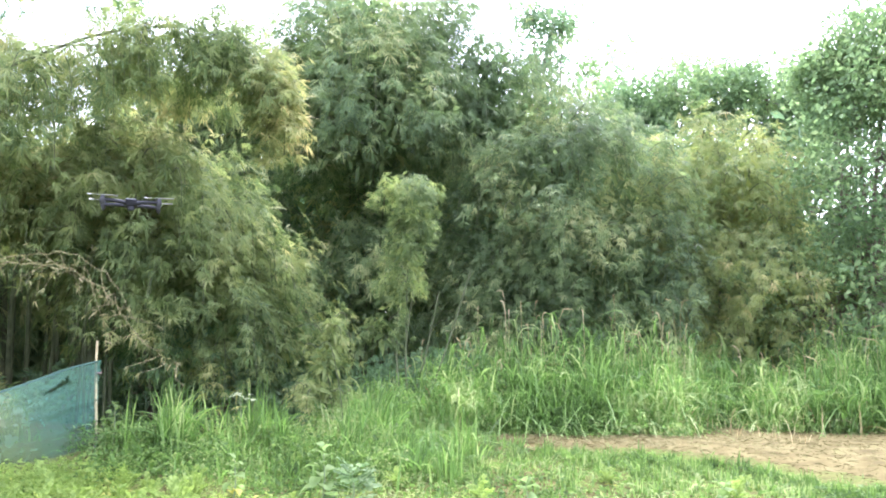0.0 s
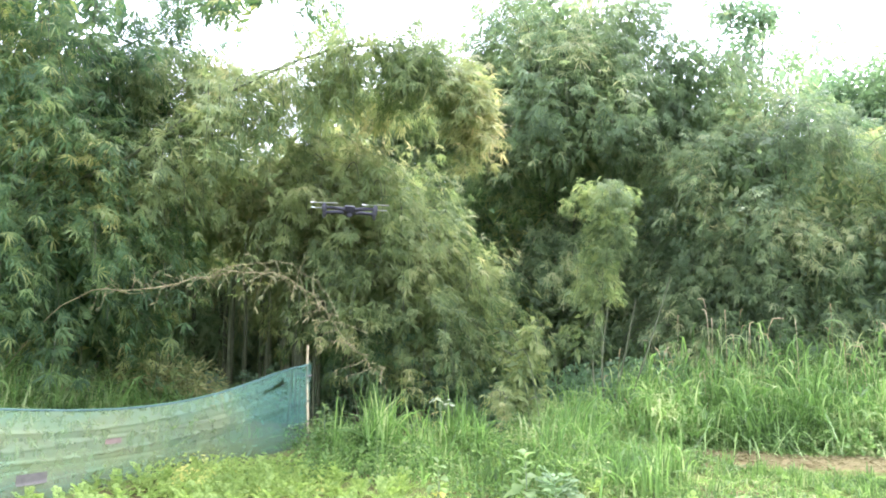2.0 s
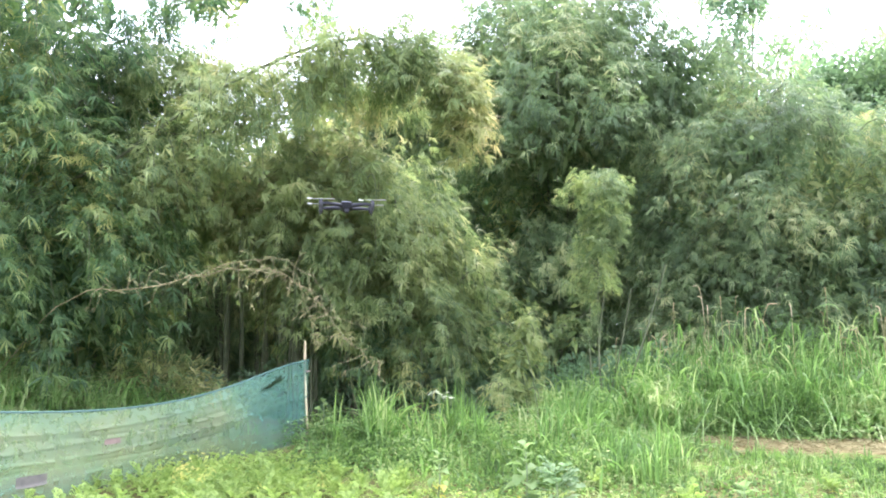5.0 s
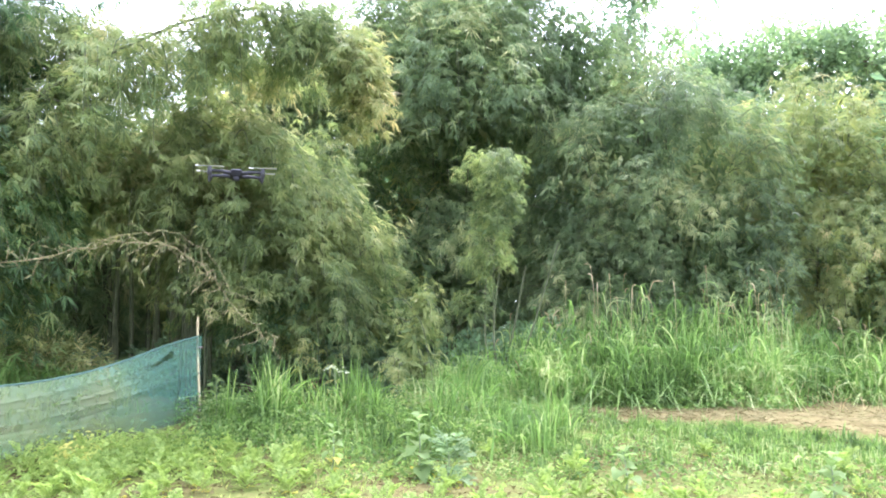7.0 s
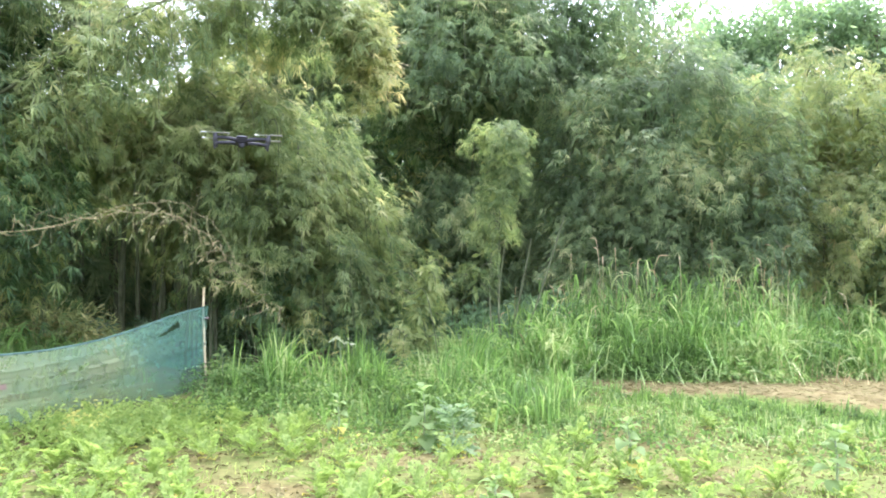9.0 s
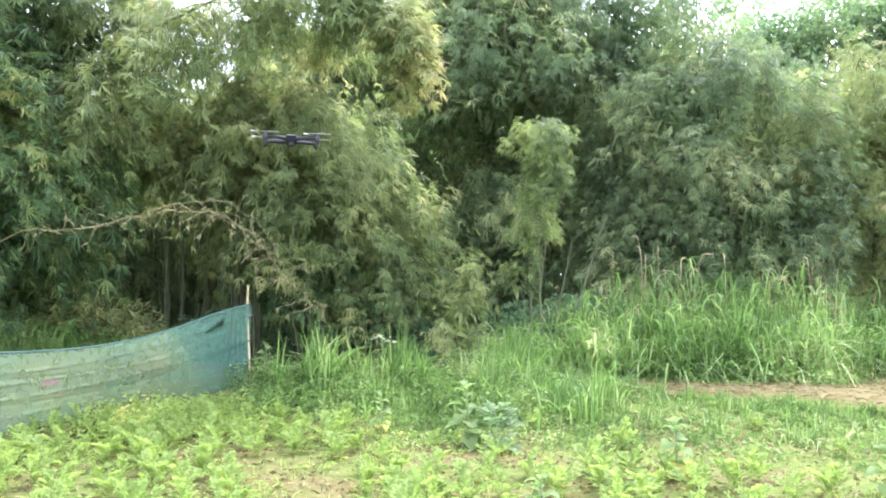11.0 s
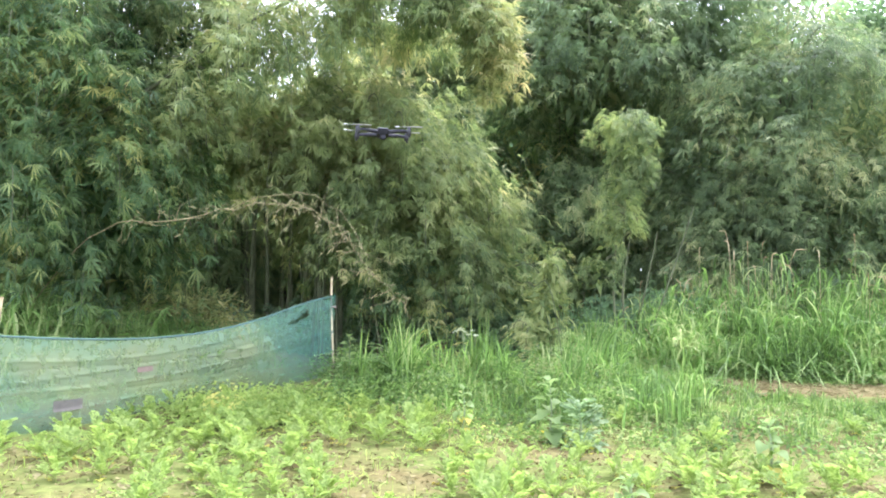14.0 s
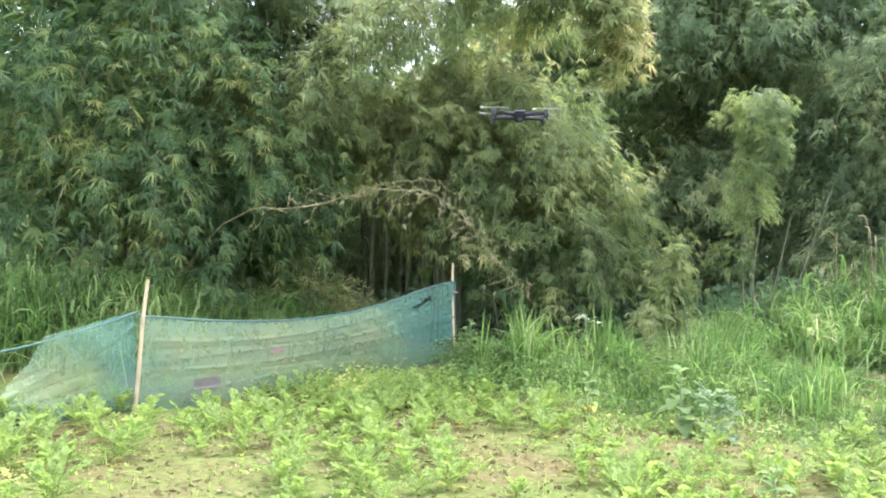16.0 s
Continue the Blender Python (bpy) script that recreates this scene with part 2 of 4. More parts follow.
tagged(part_np("ground", V, F, M_soil, smooth=True), "bare brown soil with patches of moss and low weeds", "ground", kind="structure")


def path_patch():
    """Trodden strip of dry straw-coloured earth, with a ragged outline."""
    az = np.linspace(9.5, 44, 90)
    near = np.interp(az, [9.5, 11, 15, 20, 26, 30, 36, 44], [11.9, 11.5, 11.2, 11.1, 10.9, 10.5, 10.1, 9.8]) + RNG.normal(0, 0.06, 90)
    far = np.interp(az, [9.5, 11, 15, 20, 23, 24.5, 30, 44], [12.0, 12.1, 12.2, 12.5, 12.7, 13.9, 14.2, 14.6]) + RNG.normal(0, 0.06, 90)
    rows = 26
    d = near[:, None] + (far - near)[:, None] * np.linspace(0, 1, rows)[None]
    x, y = d * np.sin(np.radians(az))[:, None], d * np.cos(np.radians(az))[:, None]
    z = ground_z(x, y) + 0.008 + 0.01 * RNG.random(x.shape)
    z[:, 0] = z[:, -1] = ground_z(x[:, 0], y[:, 0]) - 0.02
    z[:, -1] = ground_z(x[:, -1], y[:, -1]) - 0.02
    v = np.stack([x, y, z], -1).reshape(-1, 3)
    i, j = np.meshgrid(np.arange(89), np.arange(rows - 1), indexing="ij")
    f = np.stack([i * rows + j, i * rows + j + 1, (i + 1) * rows + j + 1, (i + 1) * rows + j], -1).reshape(-1, 4)
    m = plain_material("dry_straw_earth", [(0.3, (0.07, 0.056, 0.024)), (0.45, (0.11, 0.088, 0.038)), (0.6, (0.145, 0.12, 0.056)), (0.75, (0.1, 0.105, 0.037))], 3, 0.95, bump=0.8, spec=0.1)
    tagged(part_np("path", v, f, m, smooth=True), "trodden strip of dry straw-covered earth", "path", kind="structure")


path_patch()



def straw_litter(n, seed):
    """Loose bits of straw and dry stalk lying on the trodden strip."""
    rng = np.random.default_rng(seed)
    az = rng.uniform(10, 43, n)
    near = np.interp(az, [9.5, 15, 20, 26, 30, 36, 44], [11.6, 11.0, 10.8, 10.6, 10.2, 9.8, 9.6])
    far = np.interp(az, [9.5, 15, 23, 24.5, 44], [12.0, 12.2, 12.7, 13.9, 14.6])
    d = near + (far - near) * rng.random(n)
    x, y = d * np.sin(np.radians(az)), d * np.cos(np.radians(az))
    pos = np.stack([x, y, ground_z(x, y) + rng.uniform(0.012, 0.05, n)], 1)
    ln = rng.uniform(0.04, 0.13, n)
    v, f = blades4(pos, rng.normal(size=(n, 3)) * [1, 1, 0.12], ln, ln * 0.09 + 0.004, rng, 0.02)
    tagged(part_np("straw_litter", v, f, M_litter), "loose dry straw lying on the trodden earth", "straw", kind="stuff")


straw_litter(6000, 65)



def soil_crumbs(n, seed):
    """Crumbs of earth and shreds of dry leaf lying over the plot."""
    rng = np.random.default_rng(seed)
    az, d = rng.uniform(-50, 40, n), np.sqrt(rng.uniform(4.4 ** 2, 9.3 ** 2, n))
    x, y = d * np.sin(np.radians(az)), d * np.cos(np.radians(az))
    pos = np.stack([x, y, ground_z(x, y) + rng.uniform(0.002, 0.02, n)], 1)
    ln = rng.uniform(0.015, 0.07, n)
    v, f = blades4(pos, rng.normal(size=(n, 3)) * [1, 1, 0.3], ln, ln * rng.uniform(0.15, 0.7, n), rng, 0.05)
    tagged(part_np("soil_crumbs", v, f, M_litter), "crumbs of earth and dry leaf shreds on the soil", "litter", kind="stuff")


soil_crumbs(14000, 67)

# ---- bamboo ----


def fans_of_leaves(c, axis, normal, per, leaf, rng, spread=1.25, width=(0.085, 0.125), sag=0.18):
    """Stars of narrow leaves: each star shares one joint, its leaves lie round an axis in one tilted plane."""
    n = len(c)
    normal = unit(normal)
    tang = unit(np.cross(normal, axis))
    axis = np.cross(tang, normal)
    th = (np.tile(np.linspace(-spread, spread, per), (n, 1)) + rng.normal(0, 0.17, (n, per)))[..., None]
    way = unit(axis[:, None] * np.cos(th) + tang[:, None] * np.sin(th) + normal[:, None] * rng.normal(0, 0.16, (n, per, 1)))
    ln = leaf * rng.uniform(0.65, 1.25, (n, per, 1)) * rng.uniform(0.8, 1.2, (n, 1, 1)) * (1.1 - 0.25 * np.abs(th))
    side = unit(np.cross(way, normal[:, None] + rng.normal(0, 0.25, (n, per, 3))))
    half = ln * rng.uniform(*width, (n, per, 1)) / 2
    mid = c[:, None] + way * ln * 0.4
    tip = c[:, None] + way * ln - np.array([0, 0, 1.0]) * ln * sag
    v = np.concatenate([c[:, None], np.stack([mid - side * half, tip, mid + side * half], 2).reshape(n, per * 3, 3)], 1)
    k = 1 + 3 * per
    b = (np.arange(n) * k)[:, None]
    q = np.arange(per)[None] * 3
    f = np.stack([np.broadcast_to(b, (n, per)), b + q + 1, b + q + 2, b + q + 3], -1).reshape(-1, 4)
    return v.reshape(-1, 3), f


def plume(root, out, length, radius, fans, rng, leaf=0.18, down=0.9, per=7, rise=0.28):
    """One drooping branch: a stem that arches out and down, with twigs that end in stars of narrow leaves."""
    out = np.asarray(out, float)
    twigs = max(fans // 3, 2)
    s = rng.random(twigs) ** 0.75
    c = root + out * (length * 0.55 * np.sin(s * 1.5))[:, None]
    c[:, 2] += length * (rise * np.sin(s * 2.2) - down * s ** 1.9)
    fat = radius * (0.5 + 0.7 * np.sin(np.pi * np.clip(s, 0.05, 0.95)))
    off = rng.normal(size=(twigs, 3)) * fat[:, None] * 0.6
    c = np.repeat(c + off, 3, 0) + rng.normal(0, leaf * 0.45, (twigs * 3, 3))
    off, s = np.repeat(off, 3, 0), np.repeat(s, 3)
    normal = out * 0.75 + np.array([0, 0, 0.75]) + off / (radius + 1e-6) * 0.35 + rng.normal(0, 0.42, c.shape)
    axis = out * 0.45 + off / (radius + 1e-6) * 0.5 - np.array([0, 0, 0.35]) - np.array([0, 0, 0.5]) * s[:, None] + rng.normal(0, 0.4, c.shape)
    u = np.linspace(0, 1, 6)
    st = root + out * (length * 0.55 * np.sin(u * 1.5))[:, None]
    st[:, 2] += length * (rise * np.sin(u * 2.2) - down * u ** 1.9)
    return fans_of_leaves(c, axis, normal, per, leaf, rng), tube(st, np.linspace(0.012, 0.003, 6), 3)


def outer_sprays(root, out, length, n, rng, leaf, down):
    """Single stars of long narrow leaves that stand clear of the mass of a branch."""
    s = rng.uniform(0.1, 1.0, n)
    c = root + out * (length * 0.6 * np.sin(s * 1.5))[:, None]
    c[:, 2] += length * (0.34 * np.sin(s * 2.2) - down * s ** 1.9)
    off = unit(rng.normal(size=(n, 3)) + out * 0.8)
    c = c + off * length * 0.2
    normal = out * 0.8 + np.array([0, 0, 0.6]) + rng.normal(0, 0.35, c.shape)
    axis = off * 0.5 + out * 0.4 + np.array([0, 0, -0.55]) + rng.normal(0, 0.3, c.shape)
    return fans_of_leaves(c, axis, normal, 8, leaf, rng, 1.35, (0.07, 0.1))


def inner_leaves(n, centre, radii, rng, size):
    """Old leaves in the depth of a crown, where its branches meet."""
    pos = np.asarray(centre) + unit(rng.normal(size=(n, 3))) * np.asarray(radii) * (rng.random(n) ** 0.45 * 0.8)[:, None]
    ln = size * rng.uniform(0.7, 1.4, n)
    return blades4(pos, rng.normal(size=(n, 3)) + [0, 0, -0.6], ln, ln * 0.3, rng)


def envelope(n, centre, radii, rng, low=-0.75, lump=0.16):
    """Roots of branches on a lumpy rounded mass, and the ways in which they point."""
    d = unit(rng.normal(size=(n * 3, 3)))
    d = d[d[:, 2] > low][:n]
    ph = rng.random(6) * 6
    k = 1 + lump * (np.sin(d[:, 0] * 5 + ph[0]) * np.sin(d[:, 2] * 4 + ph[1]) + np.sin(d[:, 1] * 6 + ph[2]) * 0.6)
    root = np.asarray(centre) + d * np.asarray(radii) * k[:, None] * rng.uniform(0.72, 1.0, len(d))[:, None]
    out = unit(d * np.array([1, 1, 0.25]) + rng.normal(0, 0.3, d.shape) * np.array([1, 1, 0.4]))
    return root, out


def culms(base, tops, rng, thing, thick=0.028, bow=0.5):
    """Canes from the foot of a clump up to given tops, arching."""
    for top in tops:
        b = np.asarray(base) + np.array([rng.normal(0, 0.45), rng.normal(0, 0.45), 0])
        b[2] = ground_z(b[0], b[1]) - 0.05
        mid = b + (top - b) * np.array([0.18, 0.18, 0.55])
        hi = b + (top - b) * np.array([0.55, 0.55, 0.97])
        hi[2] += 0.1
        v, f = tube(curve([b, mid, hi, top], 12), np.linspace(thick * rng.uniform(0.7, 1.2), 0.006, 12), 6)
        part_np("culm", v, f, M_culm, thing, smooth=True)


def bamboo(label, foot, masses, material, seed, leaf=0.165, n_culms=9, down=0.8, size=(0.7, 1.35), fans=39, spray=None, depth=22, cane=0.028):
    """A clump of bamboo: canes and a crown made of drooping branches. masses: (centre, radii, branches)."""
    rng = np.random.default_rng(seed)
    thing = new("bamboo_clump")
    thing.location = (0, 0, 0)
    crown, stems, roots, sprays = [], [], [], []
    for centre, radii, n in masses:
        root, out = envelope(n, centre, radii, rng)
        roots.append(root)
        for r, o in zip(root, out):
            L = rng.uniform(*size)
            a, b = plume(r, o, L, L * rng.uniform(0.22, 0.34), int(fans * rng.uniform(0.7, 1.3)), rng, leaf, down)
            crown.append(a)
            stems.append(b)
            sprays.append(outer_sprays(r, o, L, 5, rng, leaf * 1.2, down))
        crown.append(inner_leaves(n * depth, centre, radii, rng, leaf * 1.5))
    v, f = join(crown)
    part_np("crown", v, f, material, thing)
    v, f = join(sprays)
    tagged(part_np("outer_sprays", v, f, spray or material, thing), kind="stuff")
    v, f = join(stems)
    tagged(part_np("branch_work", v, f, M_culm, thing), kind="stuff")
    if roots and n_culms:
        allr = np.concatenate(roots)
        hi = allr[np.argsort(-allr[:, 2])][: max(n_culms * 4, 1)]
        culms(foot, hi[rng.choice(len(hi), n_culms, replace=False)], rng, thing, cane)
    return tagged(thing, label, "bamboo", group="bamboo thicket")


def mass(az, dist, el, rx, rz, ry=None):
    return spot(az, dist, el=el), (rx, ry or rx * 0.8, rz)


def masses(*rows):
    return [(*mass(az, d, el, rx, rz), n) for az, d, el, rx, rz, n in rows]


bamboo("large rounded green bamboo clump with drooping outer branches", spot(-11, 14.2),
       masses((-13.5, 13.3, 6.8, 1.6, 1.3, 85), (-10.6, 12.9, 4.6, 1.0, 1.2, 50), (-7.2, 13.2, 2.0, 0.65, 0.8, 24), (-21.5, 13.2, 8.6, 1.6, 0.6, 45)), M_mixed, 11, spray=M_olive)
# Leaf colour darkened here to stand for the shade under the clump.
bamboo("low bamboo growth under the rounded clump, leaves coloured dark for shade", spot(-9, 14.2),
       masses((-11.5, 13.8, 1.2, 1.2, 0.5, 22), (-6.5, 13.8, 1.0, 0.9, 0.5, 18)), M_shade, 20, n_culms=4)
# Top of the rounded clump: its sunlit look is put into yellower leaves.
bamboo("yellowish bamboo clump arching over the hollow, top light put in leaf colour", spot(-16, 14),
       masses((-14.6, 12.8, 10.6, 1.35, 0.75, 60), (-20.5, 12.8, 10.6, 1.35, 0.5, 40), (-10.6, 12.7, 6.4, 0.75, 0.7, 26), (-16.5, 12.9, 13.2, 0.55, 0.4, 14)), M_olive, 19, size=(0.55, 1.05))
bamboo("long green bamboo boughs hanging over the rounded clump", spot(-31, 13),
       masses((-28, 12.2, 16.6, 0.9, 0.5, 26), (-23.5, 12.0, 16.6, 1.0, 0.5, 34), (-18, 11.9, 17.8, 0.9, 0.3, 20), (-12.5, 11.6, 18.2, 0.8, 0.3, 20), (-9.2, 11.3, 18.6, 0.4, 0.25, 9)), M_mixed, 24, n_culms=5, size=(0.4, 0.75), fans=30, depth=0)
# Deep green leaves, their dark tones lowered further as painted shade.
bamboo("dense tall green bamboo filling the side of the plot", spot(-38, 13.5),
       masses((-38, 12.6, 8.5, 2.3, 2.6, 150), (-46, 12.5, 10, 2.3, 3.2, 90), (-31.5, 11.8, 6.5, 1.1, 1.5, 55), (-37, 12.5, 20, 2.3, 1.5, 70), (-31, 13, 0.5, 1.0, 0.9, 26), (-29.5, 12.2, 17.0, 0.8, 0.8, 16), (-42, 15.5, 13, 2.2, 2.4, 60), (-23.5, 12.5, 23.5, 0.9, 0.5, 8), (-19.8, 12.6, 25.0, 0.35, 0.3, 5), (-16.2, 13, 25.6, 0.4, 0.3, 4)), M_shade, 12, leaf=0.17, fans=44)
bamboo("very tall dark green bamboo clump with hanging branches", spot(0, 19.5),
       masses((0.5, 17.2, 17, 2.3, 1.9, 110), (1.0, 17.5, 21.5, 2.1, 1.3, 70), (9.0, 18.0, 16.5, 1.6, 1.9, 70), (-4.5, 18.5, 17, 1.2, 1.8, 40), (0.5, 18.6, 4.5, 2.2, 2.0, 70)), M_bamboo, 13, size=(0.9, 1.8), leaf=0.21, fans=40)
# Recessed behind the others: its shade is painted by the darker leaves.
bamboo("dense bamboo at the back of the thicket, shade put into its leaf colour", spot(0, 22.5),
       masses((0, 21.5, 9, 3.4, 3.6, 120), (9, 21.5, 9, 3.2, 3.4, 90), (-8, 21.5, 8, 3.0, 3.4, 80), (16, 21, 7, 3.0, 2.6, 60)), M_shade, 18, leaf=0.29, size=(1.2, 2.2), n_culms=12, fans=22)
bamboo("large domed bamboo clump of dull green leaves", spot(14.5, 17.2),
       masses((14.5, 16.4, 10.2, 2.0, 1.9, 140), (10.8, 16.2, 4.0, 1.25, 1.5, 55), (18, 16.2, 3.8, 1.7, 1.6, 65), (13, 16.2, 0.8, 1.9, 0.9, 40)), M_dome, 14, spray=M_bamboo)
bamboo("bamboo clump of lighter yellowish green leaves", spot(25, 19),
       masses((24.6, 18.3, 10.2, 1.6, 1.7, 85), (26.5, 18.3, 3.5, 2.2, 1.8, 90), (21, 19.5, 8, 1.8, 2.0, 50)), M_light, 15, spray=M_yellow)
bamboo("narrow pale hanging bamboo branch among darker clumps", spot(3.8, 13.2),
       masses((2.7, 12.3, 11.6, 0.16, 0.06, 5), (4.2, 12.2, 11.6, 0.2, 0.1, 7), (4.0, 12.2, 9.4, 0.18, 0.28, 9), (3.4, 12.2, 7.2, 0.16, 0.3, 6), (3.9, 12.3, 5.2, 0.1, 0.3, 4), (2.6, 12.3, 4.0, 0.14, 0.35, 5), (2.0, 12.4, 1.6, 0.14, 0.3, 4)), M_mixed, 16, n_culms=1, down=1.1, leaf=0.12, size=(0.18, 0.38), fans=27, depth=4, cane=0.01)
bamboo("dark bamboo clump standing behind the others", spot(-27, 19.5),
       masses((-24, 18.5, 9.5, 3.0, 1.7, 100), (-36, 18, 10, 3.2, 3.0, 90), (-15, 19, 8.5, 2.6, 2.2, 80), (-12.5, 18.8, 15.5, 1.7, 0.8, 34), (-22, 19.5, 1, 2.6, 1.6, 60), (-30, 19, 1, 2.6, 1.6, 50), (-14, 19.5, 1, 2.4, 1.6, 50)), M_bamboo, 17, leaf=0.28, fans=24, n_culms=14)


def arching_bamboo():
    """A long cane that leans in from the side, bends over and hangs its yellowing tip."""
    rng = np.random.default_rng(21)
    thing = new("bamboo_clump")
    line = curve([spot(-41, 12.2), spot(-37, 11.8, 3.0), spot(-30, 11.3, el=11.8), spot(-24, 11, el=16.6), spot(-17.5, 10.8, el=20.2), spot(-12.0, 10.7, el=21.3),
                  spot(-8.2, 10.7, el=20.2), spot(-5.9, 10.7, el=18.2), spot(-5.0, 10.7, el=15.4)], 60)
    v, f = tube(line, np.linspace(0.032, 0.006, 60), 7)
    part_np("culm", v, f, M_culm, thing, smooth=True)
    crown, tip, stems = [], [], []
    for q in np.linspace(0.28, 0.995, 64):
        p = line[int(q * 59)] + rng.normal(0, 0.12, 3)
        o = unit(np.array([rng.normal(0.35, 0.5), rng.normal(-0.2, 0.6), rng.normal(0, 0.15)]))
        end = np.clip((q - 0.8) / 0.2, 0, 1)
        L = rng.uniform(0.9, 1.4) * (1 - 0.5 * np.clip((q - 0.45) / 0.15, 0, 1)) * (1 - 0.15 * end)
        a, b = plume(p, o * (0.8 - 0.62 * end), L, 0.24 * (1 - 0.4 * end), int(54 - 18 * end), rng, 0.17, 1.0, rise=0.12)
        (tip if q > 0.78 else crown).append(a)
        stems.append(b)
    v, f = join(crown)
    part_np("crown", v, f, M_mixed, thing)
    v, f = join(tip)
    part_np("tip_leaves", v, f, M_yellow, thing, "yellowing drooping leaves at the tip")
    v, f = join(stems)
    tagged(part_np("branch_work", v, f, M_culm, thing), kind="stuff")
    tagged(thing, "single long bamboo cane arching over with yellowing tip", "bamboo", group="bamboo thicket")


arching_bamboo()


def straight_culms(name, label, rows, seed, thick):
    rng = np.random.default_rng(seed)
    thing = new(name)
    for az, d, top_el, lean in rows:
        b = spot(az, d)
        b[2] -= 0.05
        t = spot(az + lean, d, el=top_el)
        mid = (b + t) / 2 + rng.normal(0, 0.06, 3)
        v, f = tube(curve([b, mid, t], 9), np.linspace(thick, thick * 0.6, 9) * rng.uniform(0.8, 1.2), 7)
        part_np("culm", v, f, M_culm, thing, smooth=True)
    tagged(thing, label, "bamboo", group="bamboo thicket")


_r = np.random.default_rng(5)
straight_culms("bamboo_grove", "upright dark bamboo canes in the shade of the clump",
               [(_r.uniform(-30, -15), _r.uniform(15.5, 20), _r.uniform(7, 10), _r.normal(0, 0.6)) for _ in range(46)], 6, 0.05)
straight_culms("bamboo_grove", "slender leaning bamboo canes at the edge of the thicket",
               [(3.5, 13.0, 6, -0.3), (4.0, 13.0, 6, 0.3), (4.3, 12.8, 5.8, 3.8), (3.4, 13.2, 4.2, 2.4)], 8, 0.018)


# ---- broadleaf trees ----
def broadleaf(label, foot, blobs, material, seed, leaf=0.11, per_blob=900, trunk=0.14, gap=0.9, bunch=14, loose=0.2):
    rng = np.random.default_rng(seed)
    thing = new("tree")
    foot = np.asarray(foot)
    top = np.mean([b[0] for b in blobs], 0)
    fork = foot + (top - foot) * np.array([0.6, 0.6, 0.45])
    v, f = tube(curve([foot - [0, 0, 0.1], foot + (fork - foot) * [0.4, 0.6, 0.5], fork], 8), np.linspace(trunk, trunk * 0.6, 8), 9)
    part_np("trunk", v, f, M_bark, thing, smooth=True)
    twigs, leaves = [], []
    for c, r in blobs:
        c = np.asarray(c)
        m = (fork + c) / 2 + rng.normal(0, 0.2, 3)
        part_np("limb", *tube(curve([fork, m, c], 8), np.linspace(trunk * 0.45, 0.02, 8), 6), M_bark, thing, smooth=True)
        n = max(per_blob // bunch, 4)
        d = unit(rng.normal(size=(n, 3)))
        ends = c + d * np.asarray(r) * (rng.uniform(0.35, 1.0, n) ** 0.6 * gap)[:, None]
        for e in ends[:: 3]:
            twigs.append(tube(curve([c, (c + e) / 2 + rng.normal(0, 0.08, 3), e], 5), np.linspace(0.018, 0.004, 5), 3))
        pos = np.repeat(ends, bunch, 0) + rng.normal(0, loose, (n * bunch, 3))
        way = np.repeat(d, bunch, 0) * 0.5 + rng.normal(0, 0.7, pos.shape) + [0, 0, -0.25]
        ln = leaf * rng.uniform(0.6, 1.3, len(pos))
        leaves.append(blades4(pos, way, ln, ln * 0.55, rng))
    v, f = join(twigs)
    tagged(part_np("twig_work", v, f, M_bark, thing, smooth=True), kind="stuff")
    v, f = join(leaves)
    part_np("crown", v, f, material, thing)
    return tagged(thing, label, "tree")


def blob(az, d, el, r, rz=None):
    return spot(az, d, el=el), (r, r, rz or r * 0.8)


broadleaf("broadleaf tree with dark glossy leaves and bare limbs showing", spot(25, 29),
          [blob(20, 28, 16.6, 1.3), blob(22.5, 28, 17, 1.5), blob(25.5, 28.5, 17, 1.5), blob(28, 28.5, 16.2, 1.6), blob(30.5, 29, 15, 1.4), blob(29.5, 28, 12, 1.4), blob(23, 28, 13, 1.8), blob(27, 28, 10.5, 1.6), blob(19, 28, 13, 1.5), blob(21, 28.5, 11, 1.7), blob(24, 28.5, 10.5, 1.8)],
          M_fresh, 31, leaf=0.21, per_blob=2600, trunk=0.2, bunch=60, loose=0.27, gap=1.1)
broadleaf("leafy tree with fine light green foliage at the clearing's edge", spot(33, 19),
          [blob(32.5, 18.6, 9, 1.55, 1.65), blob(35, 18.3, 12, 1.8, 1.9), blob(33, 18.3, 4, 1.9, 1.7), blob(37, 18, 5, 2.1, 2.1), blob(33.2, 19, 16, 0.9), blob(35.5, 19, 19, 1.0), blob(38, 18.5, 17, 1.5), blob(30.5, 18.6, 2.5, 1.6, 1.3), blob(31.6, 19, 17.6, 0.5)],
          M_fresh, 32, leaf=0.13, per_blob=4200, gap=1.2, bunch=30, loose=0.2)
broadleaf("slender tree with thin crown behind the bamboo", spot(12.5, 20.5),
          [blob(13.6, 20, 21.6, 0.45, 0.6), blob(13.2, 20, 20, 0.45, 0.6), blob(12.3, 20, 22.8, 0.35), blob(12.8, 20, 18.2, 0.6, 0.7), blob(14.4, 20, 22.3, 0.2)], M_deep, 33, leaf=0.16, per_blob=330, trunk=0.08)
broadleaf("distant thin feathery tree against the sky", spot(17.3, 42),
          [blob(16.6, 42, 17, 1.2, 1.6), blob(17.7, 42, 19, 0.9, 1.4), blob(18.2, 42, 16, 1.0), blob(16, 42, 19.2, 0.7), blob(14.6, 42, 17.0, 1.3), blob(13.6, 42, 16.5, 1.0)], M_fresh, 34, leaf=0.3, per_blob=260, trunk=0.12, bunch=10, loose=0.45)


